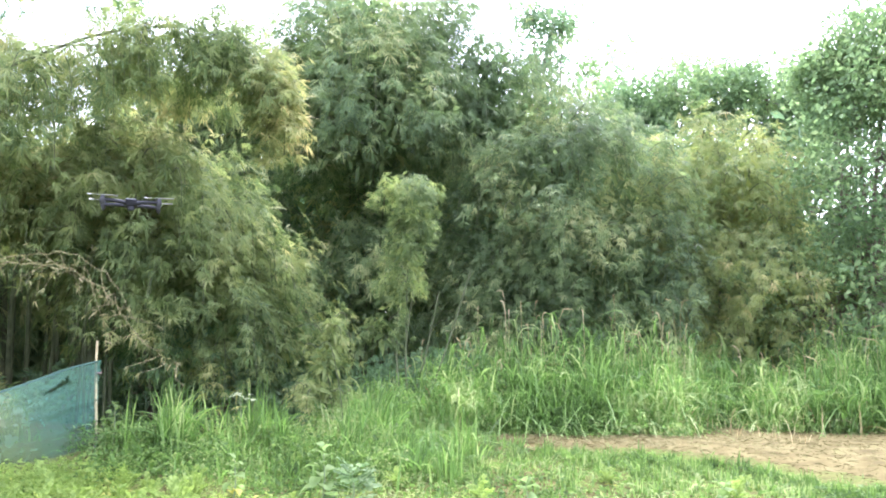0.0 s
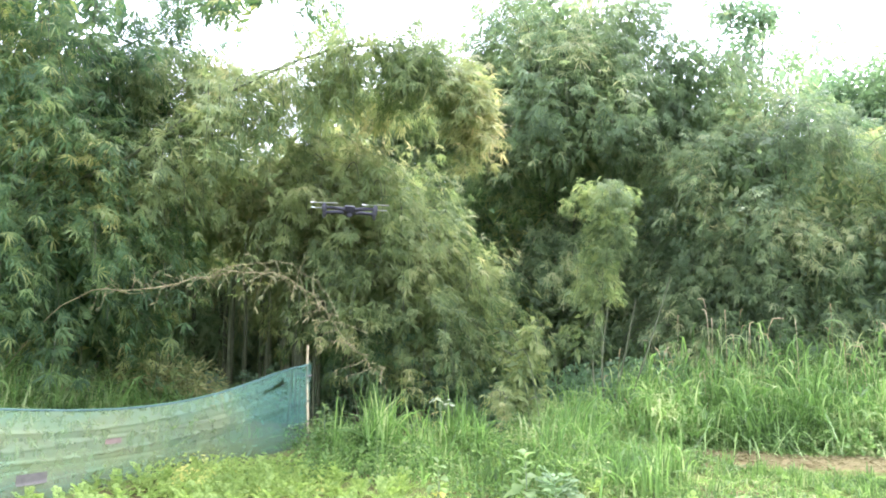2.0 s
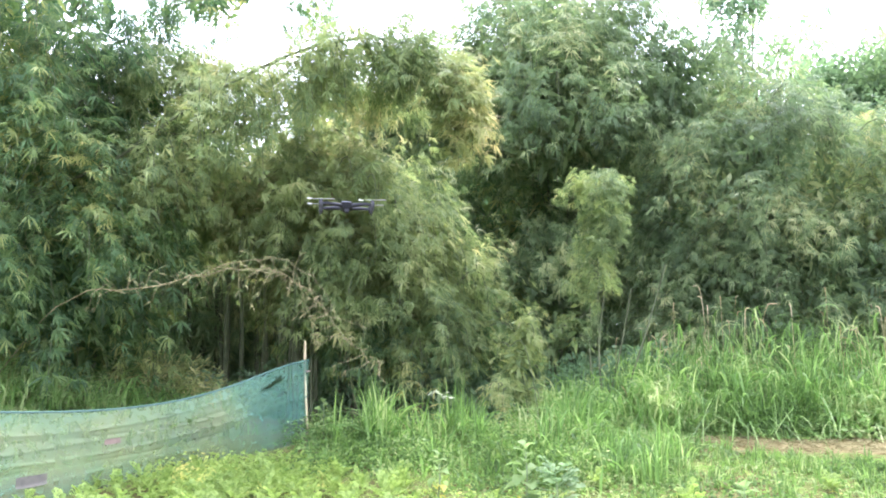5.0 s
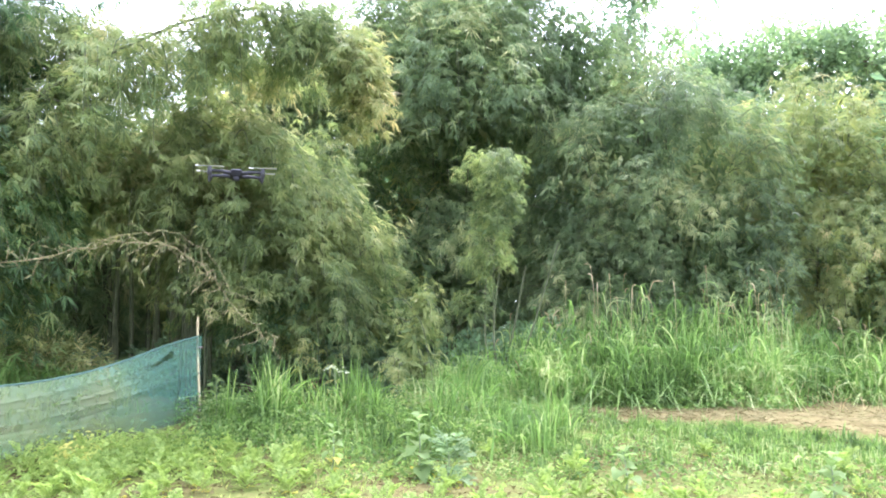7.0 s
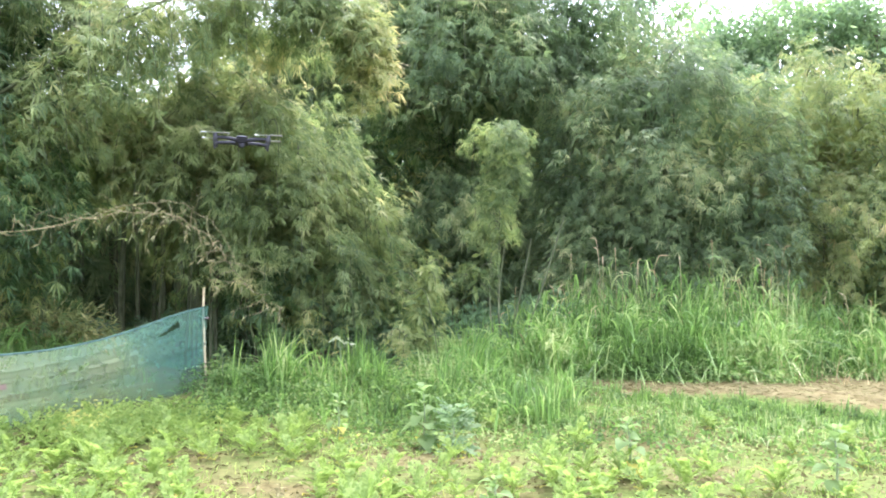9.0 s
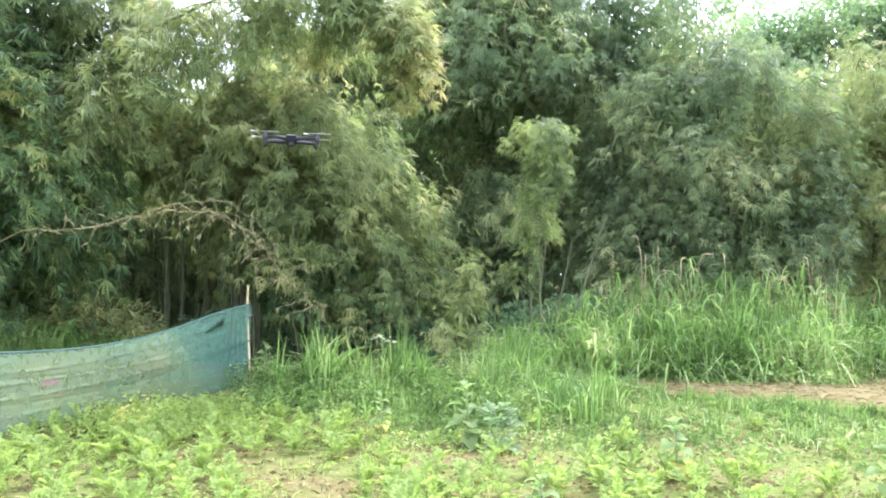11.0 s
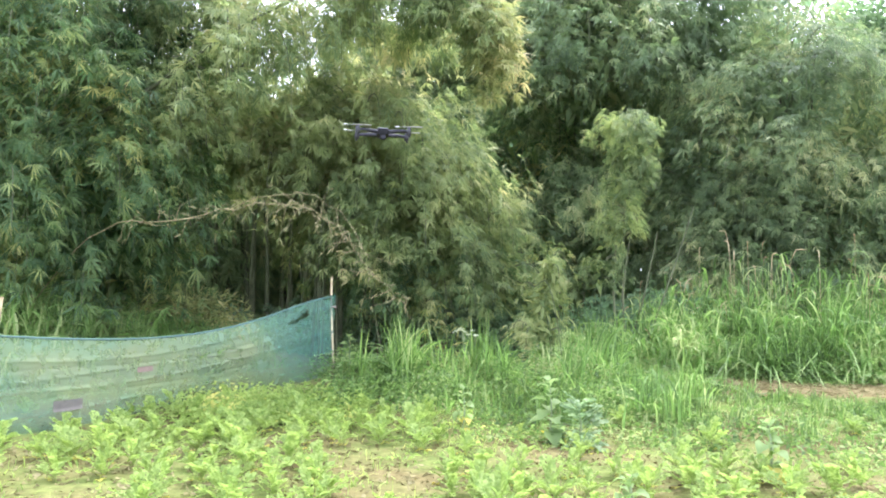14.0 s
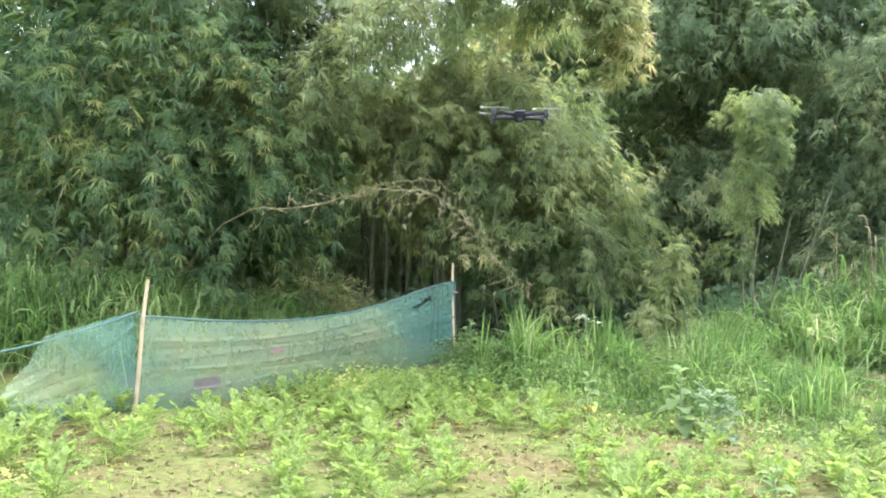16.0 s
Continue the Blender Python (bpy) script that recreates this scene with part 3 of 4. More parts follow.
def far_woods():
    rng = np.random.default_rng(41)
    pieces = []
    for az in np.arange(-60, 56, 3.0):
        for k in range(5):
            d = rng.uniform(25, 38)
            c = spot(az + rng.normal(0, 1.5), d, el=(rng.uniform(0, 12) if -14 < az < 20 else rng.uniform(-1.5, 7)) if k < 3 else rng.uniform(-2, 3))
            n = 320
            pos = c + rng.normal(size=(n, 3)) * [1.4, 1.4, 1.7]
            pos[:, 2] = np.maximum(pos[:, 2], 0.2)
            ln = rng.uniform(0.4, 0.8, n)
            pieces.append(blades4(pos, rng.normal(size=(n, 3)) + [0, 0, -0.3], ln, ln * 0.5, rng))
    v, f = join(pieces)
    tagged(part_np("far_woods", v, f, M_deep), "dark mass of woodland far behind the bamboo", "woods", kind="stuff")


far_woods()


# ---- grass and weeds ----
def grass(name, label, n, place, height, width, seed, material, lean=0.35, droop=0.5, segs=4):
    rng = np.random.default_rng(seed)
    az, d = place(rng, n)
    x, y = d * np.sin(np.radians(az)), d * np.cos(np.radians(az))
    pos = np.stack([x, y, ground_z(x, y) - 0.02], 1)
    h = height(rng, az, d)
    a = rng.random(n) * 2 * np.pi
    l = np.abs(rng.normal(0, lean, n))
    v, f = strips(pos, np.stack([np.cos(a) * l, np.sin(a) * l], 1), h, width * rng.uniform(0.6, 1.3, n), rng, droop, segs)
    ob = part_np(name, v, f, material)
    return tagged(ob, label, "grass", kind="stuff")


def area(a0, a1, d0, d1, clump=0.0):
    def place(rng, n):
        az, d = rng.uniform(a0, a1, n), np.sqrt(rng.uniform(d0 ** 2, d1 ** 2, n))
        if clump:
            k = max(n // 22, 1)
            ca, cd = rng.uniform(a0, a1, k), np.sqrt(rng.uniform(d0 ** 2, d1 ** 2, k))
            i = rng.integers(0, k, n)
            az, d = ca[i] + rng.normal(0, clump * 4, n), cd[i] + rng.normal(0, clump, n)
        return az, d
    return place


def reed_leaves(name, label, n, place, height, seed, material):
    """Arching leaves that leave the grass stems at all heights and bend over."""
    rng = np.random.default_rng(seed)
    az, d = place(rng, n)
    x, y = d * np.sin(np.radians(az)), d * np.cos(np.radians(az))
    pos = np.stack([x, y, ground_z(x, y) + height(rng, az, d) * rng.uniform(0.08, 0.8, n)], 1)
    a, l = rng.random(n) * 2 * np.pi, rng.uniform(0.45, 1.0, n)
    v, f = strips(pos, np.stack([np.cos(a) * l, np.sin(a) * l], 1), rng.uniform(0.3, 0.7, n), 0.03 * rng.uniform(0.6, 1.4, n), rng, 0.95, 5)
    return tagged(part_np(name, v, f, material), label, "grass", kind="stuff")


def behind_net(rng, n):
    az, d = area(-50, -22, 10.4, 12.6, 0.25)(rng, n)
    return az, np.maximum(d, np.interp(az, [-50, -37, -22], [10.2, 10.2, 11.9]) + rng.random(n) * 0.5)


def bank_front(az):
    return np.interp(az, [-6, 0, 6, 10, 22, 24, 40], [11.2, 11.6, 12.0, 12.3, 12.8, 14.1, 14.6])


def bank_place(rng, n):
    k = max(n // 16, 1)
    ca = rng.uniform(-2, 42, k)
    cd = bank_front(ca) + rng.random(k) ** 1.2 * 3.0
    i = rng.integers(0, k, n)
    return ca[i] + rng.normal(0, 0.45, n), np.maximum(cd[i] + rng.normal(0, 0.1, n), bank_front(ca[i]) - 0.15)


def bank_height(rng, az, d):
    rise = np.interp(az, [-4, 0, 3, 7, 12, 20, 23, 26, 29, 31, 42], [0.45, 0.65, 1.0, 1.6, 2.2, 2.1, 1.9, 1.45, 1.45, 2.05, 2.15])
    back = np.clip((d - bank_front(az)) / 1.1, 0, 1)
    patchy = 0.9 + 0.16 * np.sin(az * 1.9 + d * 2.3) * np.sin(az * 0.7 - d)
    return rise * (0.42 + 0.58 * back) * patchy * rng.uniform(0.55, 1.1, len(az))


def lush_place(rng, n):
    az, d = area(-8, 42, 8.9, 11.8, 0.12)(rng, n)
    edge = np.interp(az, [-8, 9, 12, 20, 26, 30, 36], [12, 11.7, 11.0, 10.7, 10.5, 10.1, 9.7])
    out = d > edge
    d[out] = edge[out] - rng.random(out.sum()) * 0.8
    return az, d


grass("tall_grass", "bank of tall bright green grass", 9000, bank_place, bank_height, 0.036, 51, M_grass, lean=0.75, droop=0.8, segs=6)
grass("dry_grass", "pale dry arching grass stalks above the bank", 260, area(3, 42, 12.6, 15.5), lambda r, a, d: bank_height(r, a, d) * 0.95, 0.018, 52, M_straw, lean=0.5, droop=0.8, segs=6)


reed_leaves("reed_leaves", "arching bright green leaves on the tall grass stems", 11000, bank_place, bank_height, 46, M_grass)


def seed_heads(n, seed):
    """Feathery pale seed heads nodding at the top of thin stalks."""
    rng = np.random.default_rng(seed)
    az = rng.uniform(3, 42, n)
    d = bank_front(az) + rng.uniform(0.6, 3.0, n)
    x, y = d * np.sin(np.radians(az)), d * np.cos(np.radians(az))
    h = bank_height(rng, az, d) * 0.98 + 0.08
    pieces = []
    for k in range(n):
        b = np.array([x[k], y[k], ground_z(x[k], y[k])])
        lean = rng.normal(0, 0.12, 2)
        t = b + np.array([lean[0], lean[1], h[k]])
        nod = t + np.array([lean[0] * 0.7 + rng.normal(0, 0.04), lean[1], rng.uniform(0.06, 0.14)])
        pieces.append(tube(curve([b, (b + t) / 2, t, nod], 9), np.r_[np.full(6, 0.003), 0.009, 0.011, 0.003], 4))
    v, f = join(pieces)
    tagged(part_np("seed_heads", v, f, M_straw), "pale nodding grass seed heads on thin stalks", "grass", kind="stuff")


seed_heads(120, 66)
grass("weeds", "tangled low weeds and grass at the foot of the bamboo", 3600, area(-15.5, 4, 9.8, 11.6, 0.3), lambda r, a, d: r.uniform(0.15, 0.5, len(a)) * (0.75 + 0.3 * np.sin(a * 1.3 + 2.1 * np.sin(a * 0.57) + d * 3.0)), 0.034, 53, M_grass, lean=0.85, droop=0.8, segs=6)
grass("lush_grass", "short lush bright grass", 15000, lush_place, lambda r, a, d: r.uniform(0.12, 0.4, len(a)) * np.interp(a, [0, 10, 30], [1.1, 0.85, 0.6]) * (0.75 + 0.4 * np.sin(a * 2.1 + d * 3.7) * np.sin(d * 5.1 - a * 0.9)), 0.026, 54, M_lush, lean=1.0, droop=0.8, segs=4)
grass("roadside_grass", "tall pale green grass behind the net fence", 4600, behind_net, lambda r, a, d: r.uniform(0.5, 1.3, len(a)) * np.interp(a, [-38, -30, -24], [1.25, 0.85, 0.6]), 0.032, 55, M_grass, lean=0.75, droop=0.8, segs=6)
reed_leaves("arching_grass", "pale arching grass leaves behind the net", 2600, behind_net, lambda r, a, d: np.interp(a, [-38, -30, -24], [1.3, 0.9, 0.6]), 47, M_grass)
grass("ground_weeds", "thin low weeds over the soil", 3200, area(-50, 40, 4.6, 10.5, 0.25), lambda r, a, d: r.uniform(0.04, 0.16, len(a)), 0.012, 56, M_crop, lean=0.8, segs=3)



def grass_tuft(label, az, d, height, n, seed, material, width=0.032):
    """A single tussock of long strap-shaped blades that arch outwards."""
    rng = np.random.default_rng(seed)
    c = spot(az, d)
    a, l = rng.random(n) * 2 * np.pi, np.abs(rng.normal(0, 0.5, n))
    pos = c + np.stack([rng.normal(0, 0.1, n), rng.normal(0, 0.1, n), np.full(n, -0.03)], 1)
    v, f = strips(pos, np.stack([np.cos(a) * l, np.sin(a) * l], 1), height * rng.uniform(0.55, 1.15, n), width * rng.uniform(0.6, 1.3, n), rng, 0.75, 6)
    tagged(part_np("grass_tussock", v, f, material), label, "grass", group="grass tussocks")


for k, (az, d, h, n) in enumerate([(-14.2, 10.5, 0.8, 26), (-11.9, 10.4, 0.85, 90), (-11.2, 10.6, 0.8, 60), (-9.0, 10.6, 0.7, 45), (-6.4, 10.6, 0.75, 60), (-5.4, 10.5, 0.7, 70), (-4.6, 10.3, 0.6, 50), (-7.6, 10.0, 0.5, 40), (0.4, 10.2, 0.7, 50), (2.6, 10.8, 0.7, 50), (4.8, 9.6, 0.55, 45), (6.6, 9.4, 0.5, 40), (-1.0, 10.6, 0.6, 40), (8.0, 10.2, 0.6, 50), (1.6, 11.2, 0.9, 60)]):
    grass_tuft("tussock of long arching green grass blades", az, d, h * 1.25, int(n * 1.3), 600 + k, M_grass)


def broad_weeds(name, label, n, a0, a1, d0, d1, top, size, material, seed, verge=None):
    """Low broad-leaved weeds: small leaves scattered in heaps over the ground."""
    rng = np.random.default_rng(seed)
    k = n // 40
    ca, cd, ch = rng.uniform(a0, a1, k), np.sqrt(rng.uniform(d0 ** 2, d1 ** 2, k)), rng.uniform(0.3, 1.0, k) * top
    if verge:
        cd = verge(ca) + rng.normal(0, 0.22, k)
    i = rng.integers(0, k, n)
    az, d = ca[i] + rng.normal(0, 0.9, n), cd[i] + rng.normal(0, 0.13, n)
    x, y = d * np.sin(np.radians(az)), d * np.cos(np.radians(az))
    pos = np.stack([x, y, ground_z(x, y) + ch[i] * rng.random(n) ** 0.6], 1)
    ln = size * rng.uniform(0.5, 1.3, n)
    v, f = blades4(pos, rng.normal(size=(n, 3)) * [1, 1, 0.5] + [0, 0, 0.1], ln, ln * 0.55, rng, 0.25)
    tagged(part_np(name, v, f, material), label, "weeds", kind="stuff")


broad_weeds("broad_weeds", "heaps of small-leaved weeds at the plot's edge", 11000, -17, 3, 9.3, 11.4, 0.42, 0.055, M_lush, 57)
broad_weeds("fence_weeds", "leafy weeds along the foot of the net", 5200, -26, -15.5, 8.8, 9.9, 0.22, 0.06, M_crop, 70)
broad_weeds("path_weeds", "low creeping weeds beside the bare soil", 5000, -10, 40, 8.1, 9.6, 0.12, 0.06, M_lush, 58)
broad_weeds("bank_weeds", "leafy weeds among the tall grass", 5000, 0, 22, 12.3, 14.0, 0.45, 0.07, M_grass, 59)
broad_weeds("verge_weeds", "low leafy weeds where the tall grass meets the path", 7000, 4, 42, 12, 14, 0.3, 0.055, M_lush, 68, bank_front)
broad_weeds("plot_weeds", "scattered small weeds between the vegetables", 2200, -50, 38, 4.6, 8.8, 0.08, 0.05, M_crop, 60)

# ---- net fence ----
def net_material():
    """Woven teal shade net, paler and yellower across its middle, partly see-through."""
    m = bpy.data.materials.new("teal_shade_net")
    m.use_nodes = True
    nt = m.node_tree
    b = nt.nodes["Principled BSDF"]
    n = noise_node(nt, 2.2, 7.0)
    tc = nt.nodes.new("ShaderNodeTexCoord")
    sep = nt.nodes.new("ShaderNodeSeparateXYZ")
    nt.links.new(tc.outputs["Generated"], sep.inputs[0])
    band = ramp_node(nt, [(0.0, (0, 0, 0)), (0.25, (0.8, 0.8, 0.8)), (0.5, (1, 1, 1)), (0.78, (0.45, 0.45, 0.45)), (0.95, (0.1, 0.1, 0.1))])
    nt.links.new(sep.outputs[2], band.inputs[0])
    along = ramp_node(nt, [(0.0, (0.7, 0.7, 0.7)), (0.2, (1, 1, 1)), (0.7, (0.9, 0.9, 0.9)), (0.88, (0.1, 0.1, 0.1)), (1.0, (0, 0, 0))])
    nt.links.new(sep.outputs[0], along.inputs[0])
    mid_tone = nt.nodes.new("ShaderNodeMath")
    mid_tone.operation = 'MULTIPLY'
    nt.links.new(band.outputs[0], mid_tone.inputs[0])
    nt.links.new(along.outputs[0], mid_tone.inputs[1])
    mixed = nt.nodes.new("ShaderNodeMath")
    mixed.operation = 'MULTIPLY_ADD'
    mixed.inputs[1].default_value = 0.55
    half = nt.nodes.new("ShaderNodeMath")
    half.operation = 'MULTIPLY'
    half.inputs[1].default_value = 0.6
    nt.links.new(n.outputs["Fac"], half.inputs[0])
    nt.links.new(mid_tone.outputs[0], mixed.inputs[0])
    nt.links.new(half.outputs[0], mixed.inputs[2])
    r = ramp_node(nt, [(0.2, (0.075, 0.195, 0.165)), (0.45, (0.14, 0.26, 0.185)), (0.7, (0.215, 0.295, 0.175)), (0.9, (0.29, 0.315, 0.175))])
    nt.links.new(mixed.outputs[0], r.inputs[0])
    nt.links.new(r.outputs[0], b.inputs["Base Color"])
    b.inputs["Roughness"].default_value = 0.8
    b.inputs["Specular IOR Level"].default_value = 0.2
    tr = nt.nodes.new("ShaderNodeBsdfTranslucent")
    nt.links.new(r.outputs[0], tr.inputs[0])
    m1 = nt.nodes.new("ShaderNodeMixShader")
    m1.inputs[0].default_value = 0.4
    nt.links.new(b.outputs[0], m1.inputs[1])
    nt.links.new(tr.outputs[0], m1.inputs[2])
    clear = nt.nodes.new("ShaderNodeBsdfTransparent")
    m2 = nt.nodes.new("ShaderNodeMixShader")
    hole = ramp_node(nt, [(0.3, (0.36, 0.36, 0.36)), (0.7, (0.48, 0.48, 0.48))])
    n2 = noise_node(nt, 9.0, 5.0)
    nt.links.new(n2.outputs["Fac"], hole.inputs[0])
    nt.links.new(hole.outputs[0], m2.inputs[0])
    nt.links.new(m1.outputs[0], m2.inputs[1])
    nt.links.new(clear.outputs[0], m2.inputs[2])
    nt.links.new(m2.outputs[0], nt.nodes["Material Output"].inputs[0])
    return m


M_net = net_material()
M_hem = plain_material("teal_net_hem", [(0.3, (0.035, 0.075, 0.062)), (0.7, (0.065, 0.12, 0.095))], 20, 0.8)
M_redrag = plain_material("faded_red_cloth", [(0.3, (0.15, 0.1, 0.085)), (0.7, (0.19, 0.14, 0.115))], 20, 0.9)


M_brownrag = plain_material("stained_cloth", [(0.3, (0.085, 0.078, 0.07)), (0.7, (0.12, 0.112, 0.095))], 20, 0.9, spec=0.05)


def net_fence():
    rng = np.random.default_rng(61)
    thing = new("net_fence")
    pl, pr = spot(-37.7, 8.8), spot(-16.4, 11.2)
    nu, nv = 150, 60
    u, w = np.meshgrid(np.linspace(0, 1, nu), np.linspace(0, 1, nv), indexing="ij")
    lo_l, hi_l, lo_r, hi_r = pl[2] - 0.05, 0.96, pr[2] + 0.0, 1.38
    line = pl[:2][None, None] + (pr - pl)[:2][None, None] * u[..., None]
    across = unit(np.array([pr[1] - pl[1], pl[0] - pr[0]]))
    top = hi_l + (hi_r - hi_l) * (0.25 * u + 0.75 * u ** 3.2) - 0.13 * np.sin(np.pi * np.minimum(u * 1.15, 1))
    bot = lo_l + (lo_r - lo_l) * u
    z = bot + (top - bot) * w
    wave = 0.035 * np.sin(u * 9 + 3 * w) + sum(2.2 * a * np.exp(-((w - b - c * u - 0.02 * np.sin(u * 9 + b * 20)) / 0.011) ** 2) for a, b, c in ((0.012, 0.2, 0.1), (-0.01, 0.32, 0.16), (0.014, 0.43, 0.14), (0.01, 0.55, 0.2), (-0.008, 0.64, 0.12), (0.012, 0.74, 0.14), (0.01, 0.1, 0.06))) + 0.12 * np.sin(np.pi * u) * np.sin(np.pi * w) + 0.03 * np.sin(u * 46) * np.exp(-((u - 1) / 0.12) ** 2)
    xy = line + across[None, None] * wave[..., None]
    v = np.concatenate([xy, z[..., None]], -1).reshape(-1, 3)
    i, j = np.meshgrid(np.arange(nu - 1), np.arange(nv - 1), indexing="ij")
    um, wm = (i + 0.5) / (nu - 1), (j + 0.5) / (nv - 1)
    torn = ((um > 0.81) & (um < 0.9) & (np.abs(wm - 0.83 - (um - 0.85) * 0.7) < 0.034 * (1 - np.abs(um - 0.865) / 0.06))) | ((um > 0.865) & (um < 0.9) & (np.abs(wm - 0.86 - (um - 0.88) * 2.2) < 0.02))
    torn |= (np.abs(um - 0.52) < 0.018) & (np.abs(wm - 0.68 - (um - 0.52) * 1.5) < 0.012)
    torn |= (np.abs(um - 0.57) < 0.012) & (np.abs(wm - 0.70 - (um - 0.57) * 2) < 0.012)
    keep = ~torn.ravel()
    f = np.stack([i * nv + j, (i + 1) * nv + j, (i + 1) * nv + j + 1, i * nv + j + 1], -1).reshape(-1, 4)[keep]
    v_net = v
    part_np("net", v, f, M_net, thing, "sagging torn teal shade net", True)
    edge = np.concatenate([xy[:, -1], z[:, -1:]], -1)
    vv, ff = tube(edge[::3], np.full(len(edge[::3]), 0.012), 6)
    part_np("top_hem", vv, ff, M_hem, thing)
    # slack end of the net beyond the near pole, pulled down to the ground
    a0, a1 = spot(-37.7, 8.8), spot(-48, 8.3)
    nu2 = 70
    u, w = np.meshgrid(np.linspace(0, 1, nu2), np.linspace(0, 1, nv), indexing="ij")
    edge_u = np.interp(w, [0, 0.35, 0.7, 1.0], [0.98, 0.78, 0.6, 0.55])
    uu = u * edge_u
    line = a0[:2] + (a1 - a0)[:2] * uu[..., None]
    across = unit(np.array([a1[1] - a0[1], a0[0] - a1[0]]))
    top = 1.0 - 0.38 * uu
    z = 0.0 + (top - 0.0) * (w ** 0.95)
    wave = 0.05 * np.sin(uu * 8 - 5 * w) + sum(2.2 * a * np.exp(-((w - b - c * (1 - uu)) / 0.016) ** 2) for a, b, c in ((0.02, 0.1, 0.5), (-0.016, 0.16, 0.7), (0.018, 0.22, 0.3), (0.02, 0.04, 0.35), (0.014, 0.35, 0.45)))
    xy = line + across * wave[..., None]
    v = np.concatenate([xy, z[..., None]], -1).reshape(-1, 3)
    i, j = np.meshgrid(np.arange(nu2 - 1), np.arange(nv - 1), indexing="ij")
    f = np.stack([i * nv + j, (i + 1) * nv + j, (i + 1) * nv + j + 1, i * nv + j + 1], -1).reshape(-1, 4)
    part_np("slack_net", v, f, M_net, thing, "loose end of the teal net", True)
    q = np.linspace(0, 1.0, 14)
    rope = np.stack([a0[0] + (a1 - a0)[0] * q, a0[1] + (a1 - a0)[1] * q, 1.0 - 0.4 * q - 0.05 * np.sin(np.pi * q)], 1)
    vv, ff = tube(rope, np.full(14, 0.011), 6)
    part_np("rope", vv, ff, M_hem, thing)
    for p, top, lean, r in ((pl, 1.32, (0.1, 0.04), 0.022), (pr, 1.62, (-0.04, 0.0), 0.02)):
        s = np.linspace(0, 1, 9)
        pts = np.stack([p[0] + lean[0] * s + 0.012 * np.sin(s * 6), p[1] - 0.03 + lean[1] * s, p[2] - 0.2 + (top - p[2] + 0.2) * s], 1)
        vv, ff = tube(pts, r * (1.05 - 0.25 * s), 8)
        cap = np.arange(8)[::-1][None] + 8 * 8
        ob = part_np("pole", vv, ff, M_pole, thing, "thin peeled bamboo pole", True)
    # faded red patches on the net and a red tie at the far pole
    grid = v_net.reshape(nu, nv, 3)
    for name, u0, u1, w0, w1, mat in (("red_patch", 0.335, 0.375, 0.56, 0.63, M_redrag), ("brown_patch", 0.135, 0.2, 0.2, 0.32, M_brownrag)):
        g = grid[int(u0 * nu):int(u1 * nu) + 1, int(w0 * nv):int(w1 * nv) + 1] - np.array([across[0], across[1], 0]) * 0.006 * (-1 if across[1] < 0 else 1)
        a, b = g.shape[:2]
        i, j = np.meshgrid(np.arange(a - 1), np.arange(b - 1), indexing="ij")
        ff = np.stack([i * b + j, (i + 1) * b + j, (i + 1) * b + j + 1, i * b + j + 1], -1).reshape(-1, 4)
        part_np(name, g.reshape(-1, 3), ff, mat, thing, "faded stained cloth patch on the net", True)
    t = np.linspace(0, 2 * np.pi, 10)
    tie = np.stack([pr[0] + 0.03 * np.cos(t), pr[1] - 0.03 + 0.03 * np.sin(t), np.full(10, 1.22)], 1)
    vv, ff = tube(tie, np.full(10, 0.012), 5)
    part_np("tie", vv, ff, M_redrag, thing, "red string tie")
    tagged(thing, "sagging torn teal shade net on bamboo poles", "fence")


net_fence()


# ---- arching dry branch ----
def dry_branch():
    rng = np.random.default_rng(71)
    thing = new("dry_branch")
    line = curve([spot(-36, 11.5, 1.0), spot(-32, 10.6, el=3.0), spot(-27.5, 9.9, el=4.0), spot(-22.5, 9.7, el=5.3), spot(-19.0, 9.6, el=5.5), spot(-16.2, 9.5, el=3.6), spot(-14.2, 9.5, el=1.2), spot(-12.6, 9.5, el=-0.4), spot(-11.2, 9.5, el=-2.0)], 44)
    line += rng.normal(0, 0.02, line.shape)
    v, f = tube(line, np.linspace(0.0065, 0.0025, 44), 6)
    part_np("stem", v, f, M_twig, thing, smooth=True)
    for shift, i0, i1 in ((0.17, 14, 33),):
        side = line[i0:i1] + np.array([0.02, 0.05, shift]) * np.sin(np.linspace(0, np.pi * 0.8, i1 - i0))[:, None] + rng.normal(0, 0.01, (i1 - i0, 3))
        part_np("stem", *tube(side, np.linspace(0.005, 0.002, i1 - i0), 6), M_twig, thing, smooth=True)
    lv = []
    for i in range(8, 43, 1):
        for k in range(3 if i < 30 else 1):
            p = line[i]
            d = unit(np.array([rng.normal(-0.2, 0.8), rng.normal(0, 0.6), rng.normal(0.15, 0.7)]))
            L = rng.uniform(0.1, 0.38)
            pts = curve([p, p + d * L * 0.5 + rng.normal(0, 0.03, 3), p + d * L - [0, 0, 0.05]], 5)
            part_np("twig", *tube(pts, np.linspace(0.004, 0.0015, 5), 4), M_twig, thing)
            m = rng.integers(1, 5)
            pos = np.repeat(pts[-1:], m, 0)
            ln = rng.uniform(0.06, 0.13, m)
            lv.append(blades4(pos, rng.normal(size=(m, 3)) * 0.6 + d + [0, 0, -0.3], ln, ln * 0.2, rng))
    v, f = join(lv)
    tagged(part_np("foliage", v, f, M_pale, thing, "few dry yellow leaves"), kind="stuff")
    tagged(thing, "nearly bare yellowish branch arching over the net fence", "branch")


dry_branch()


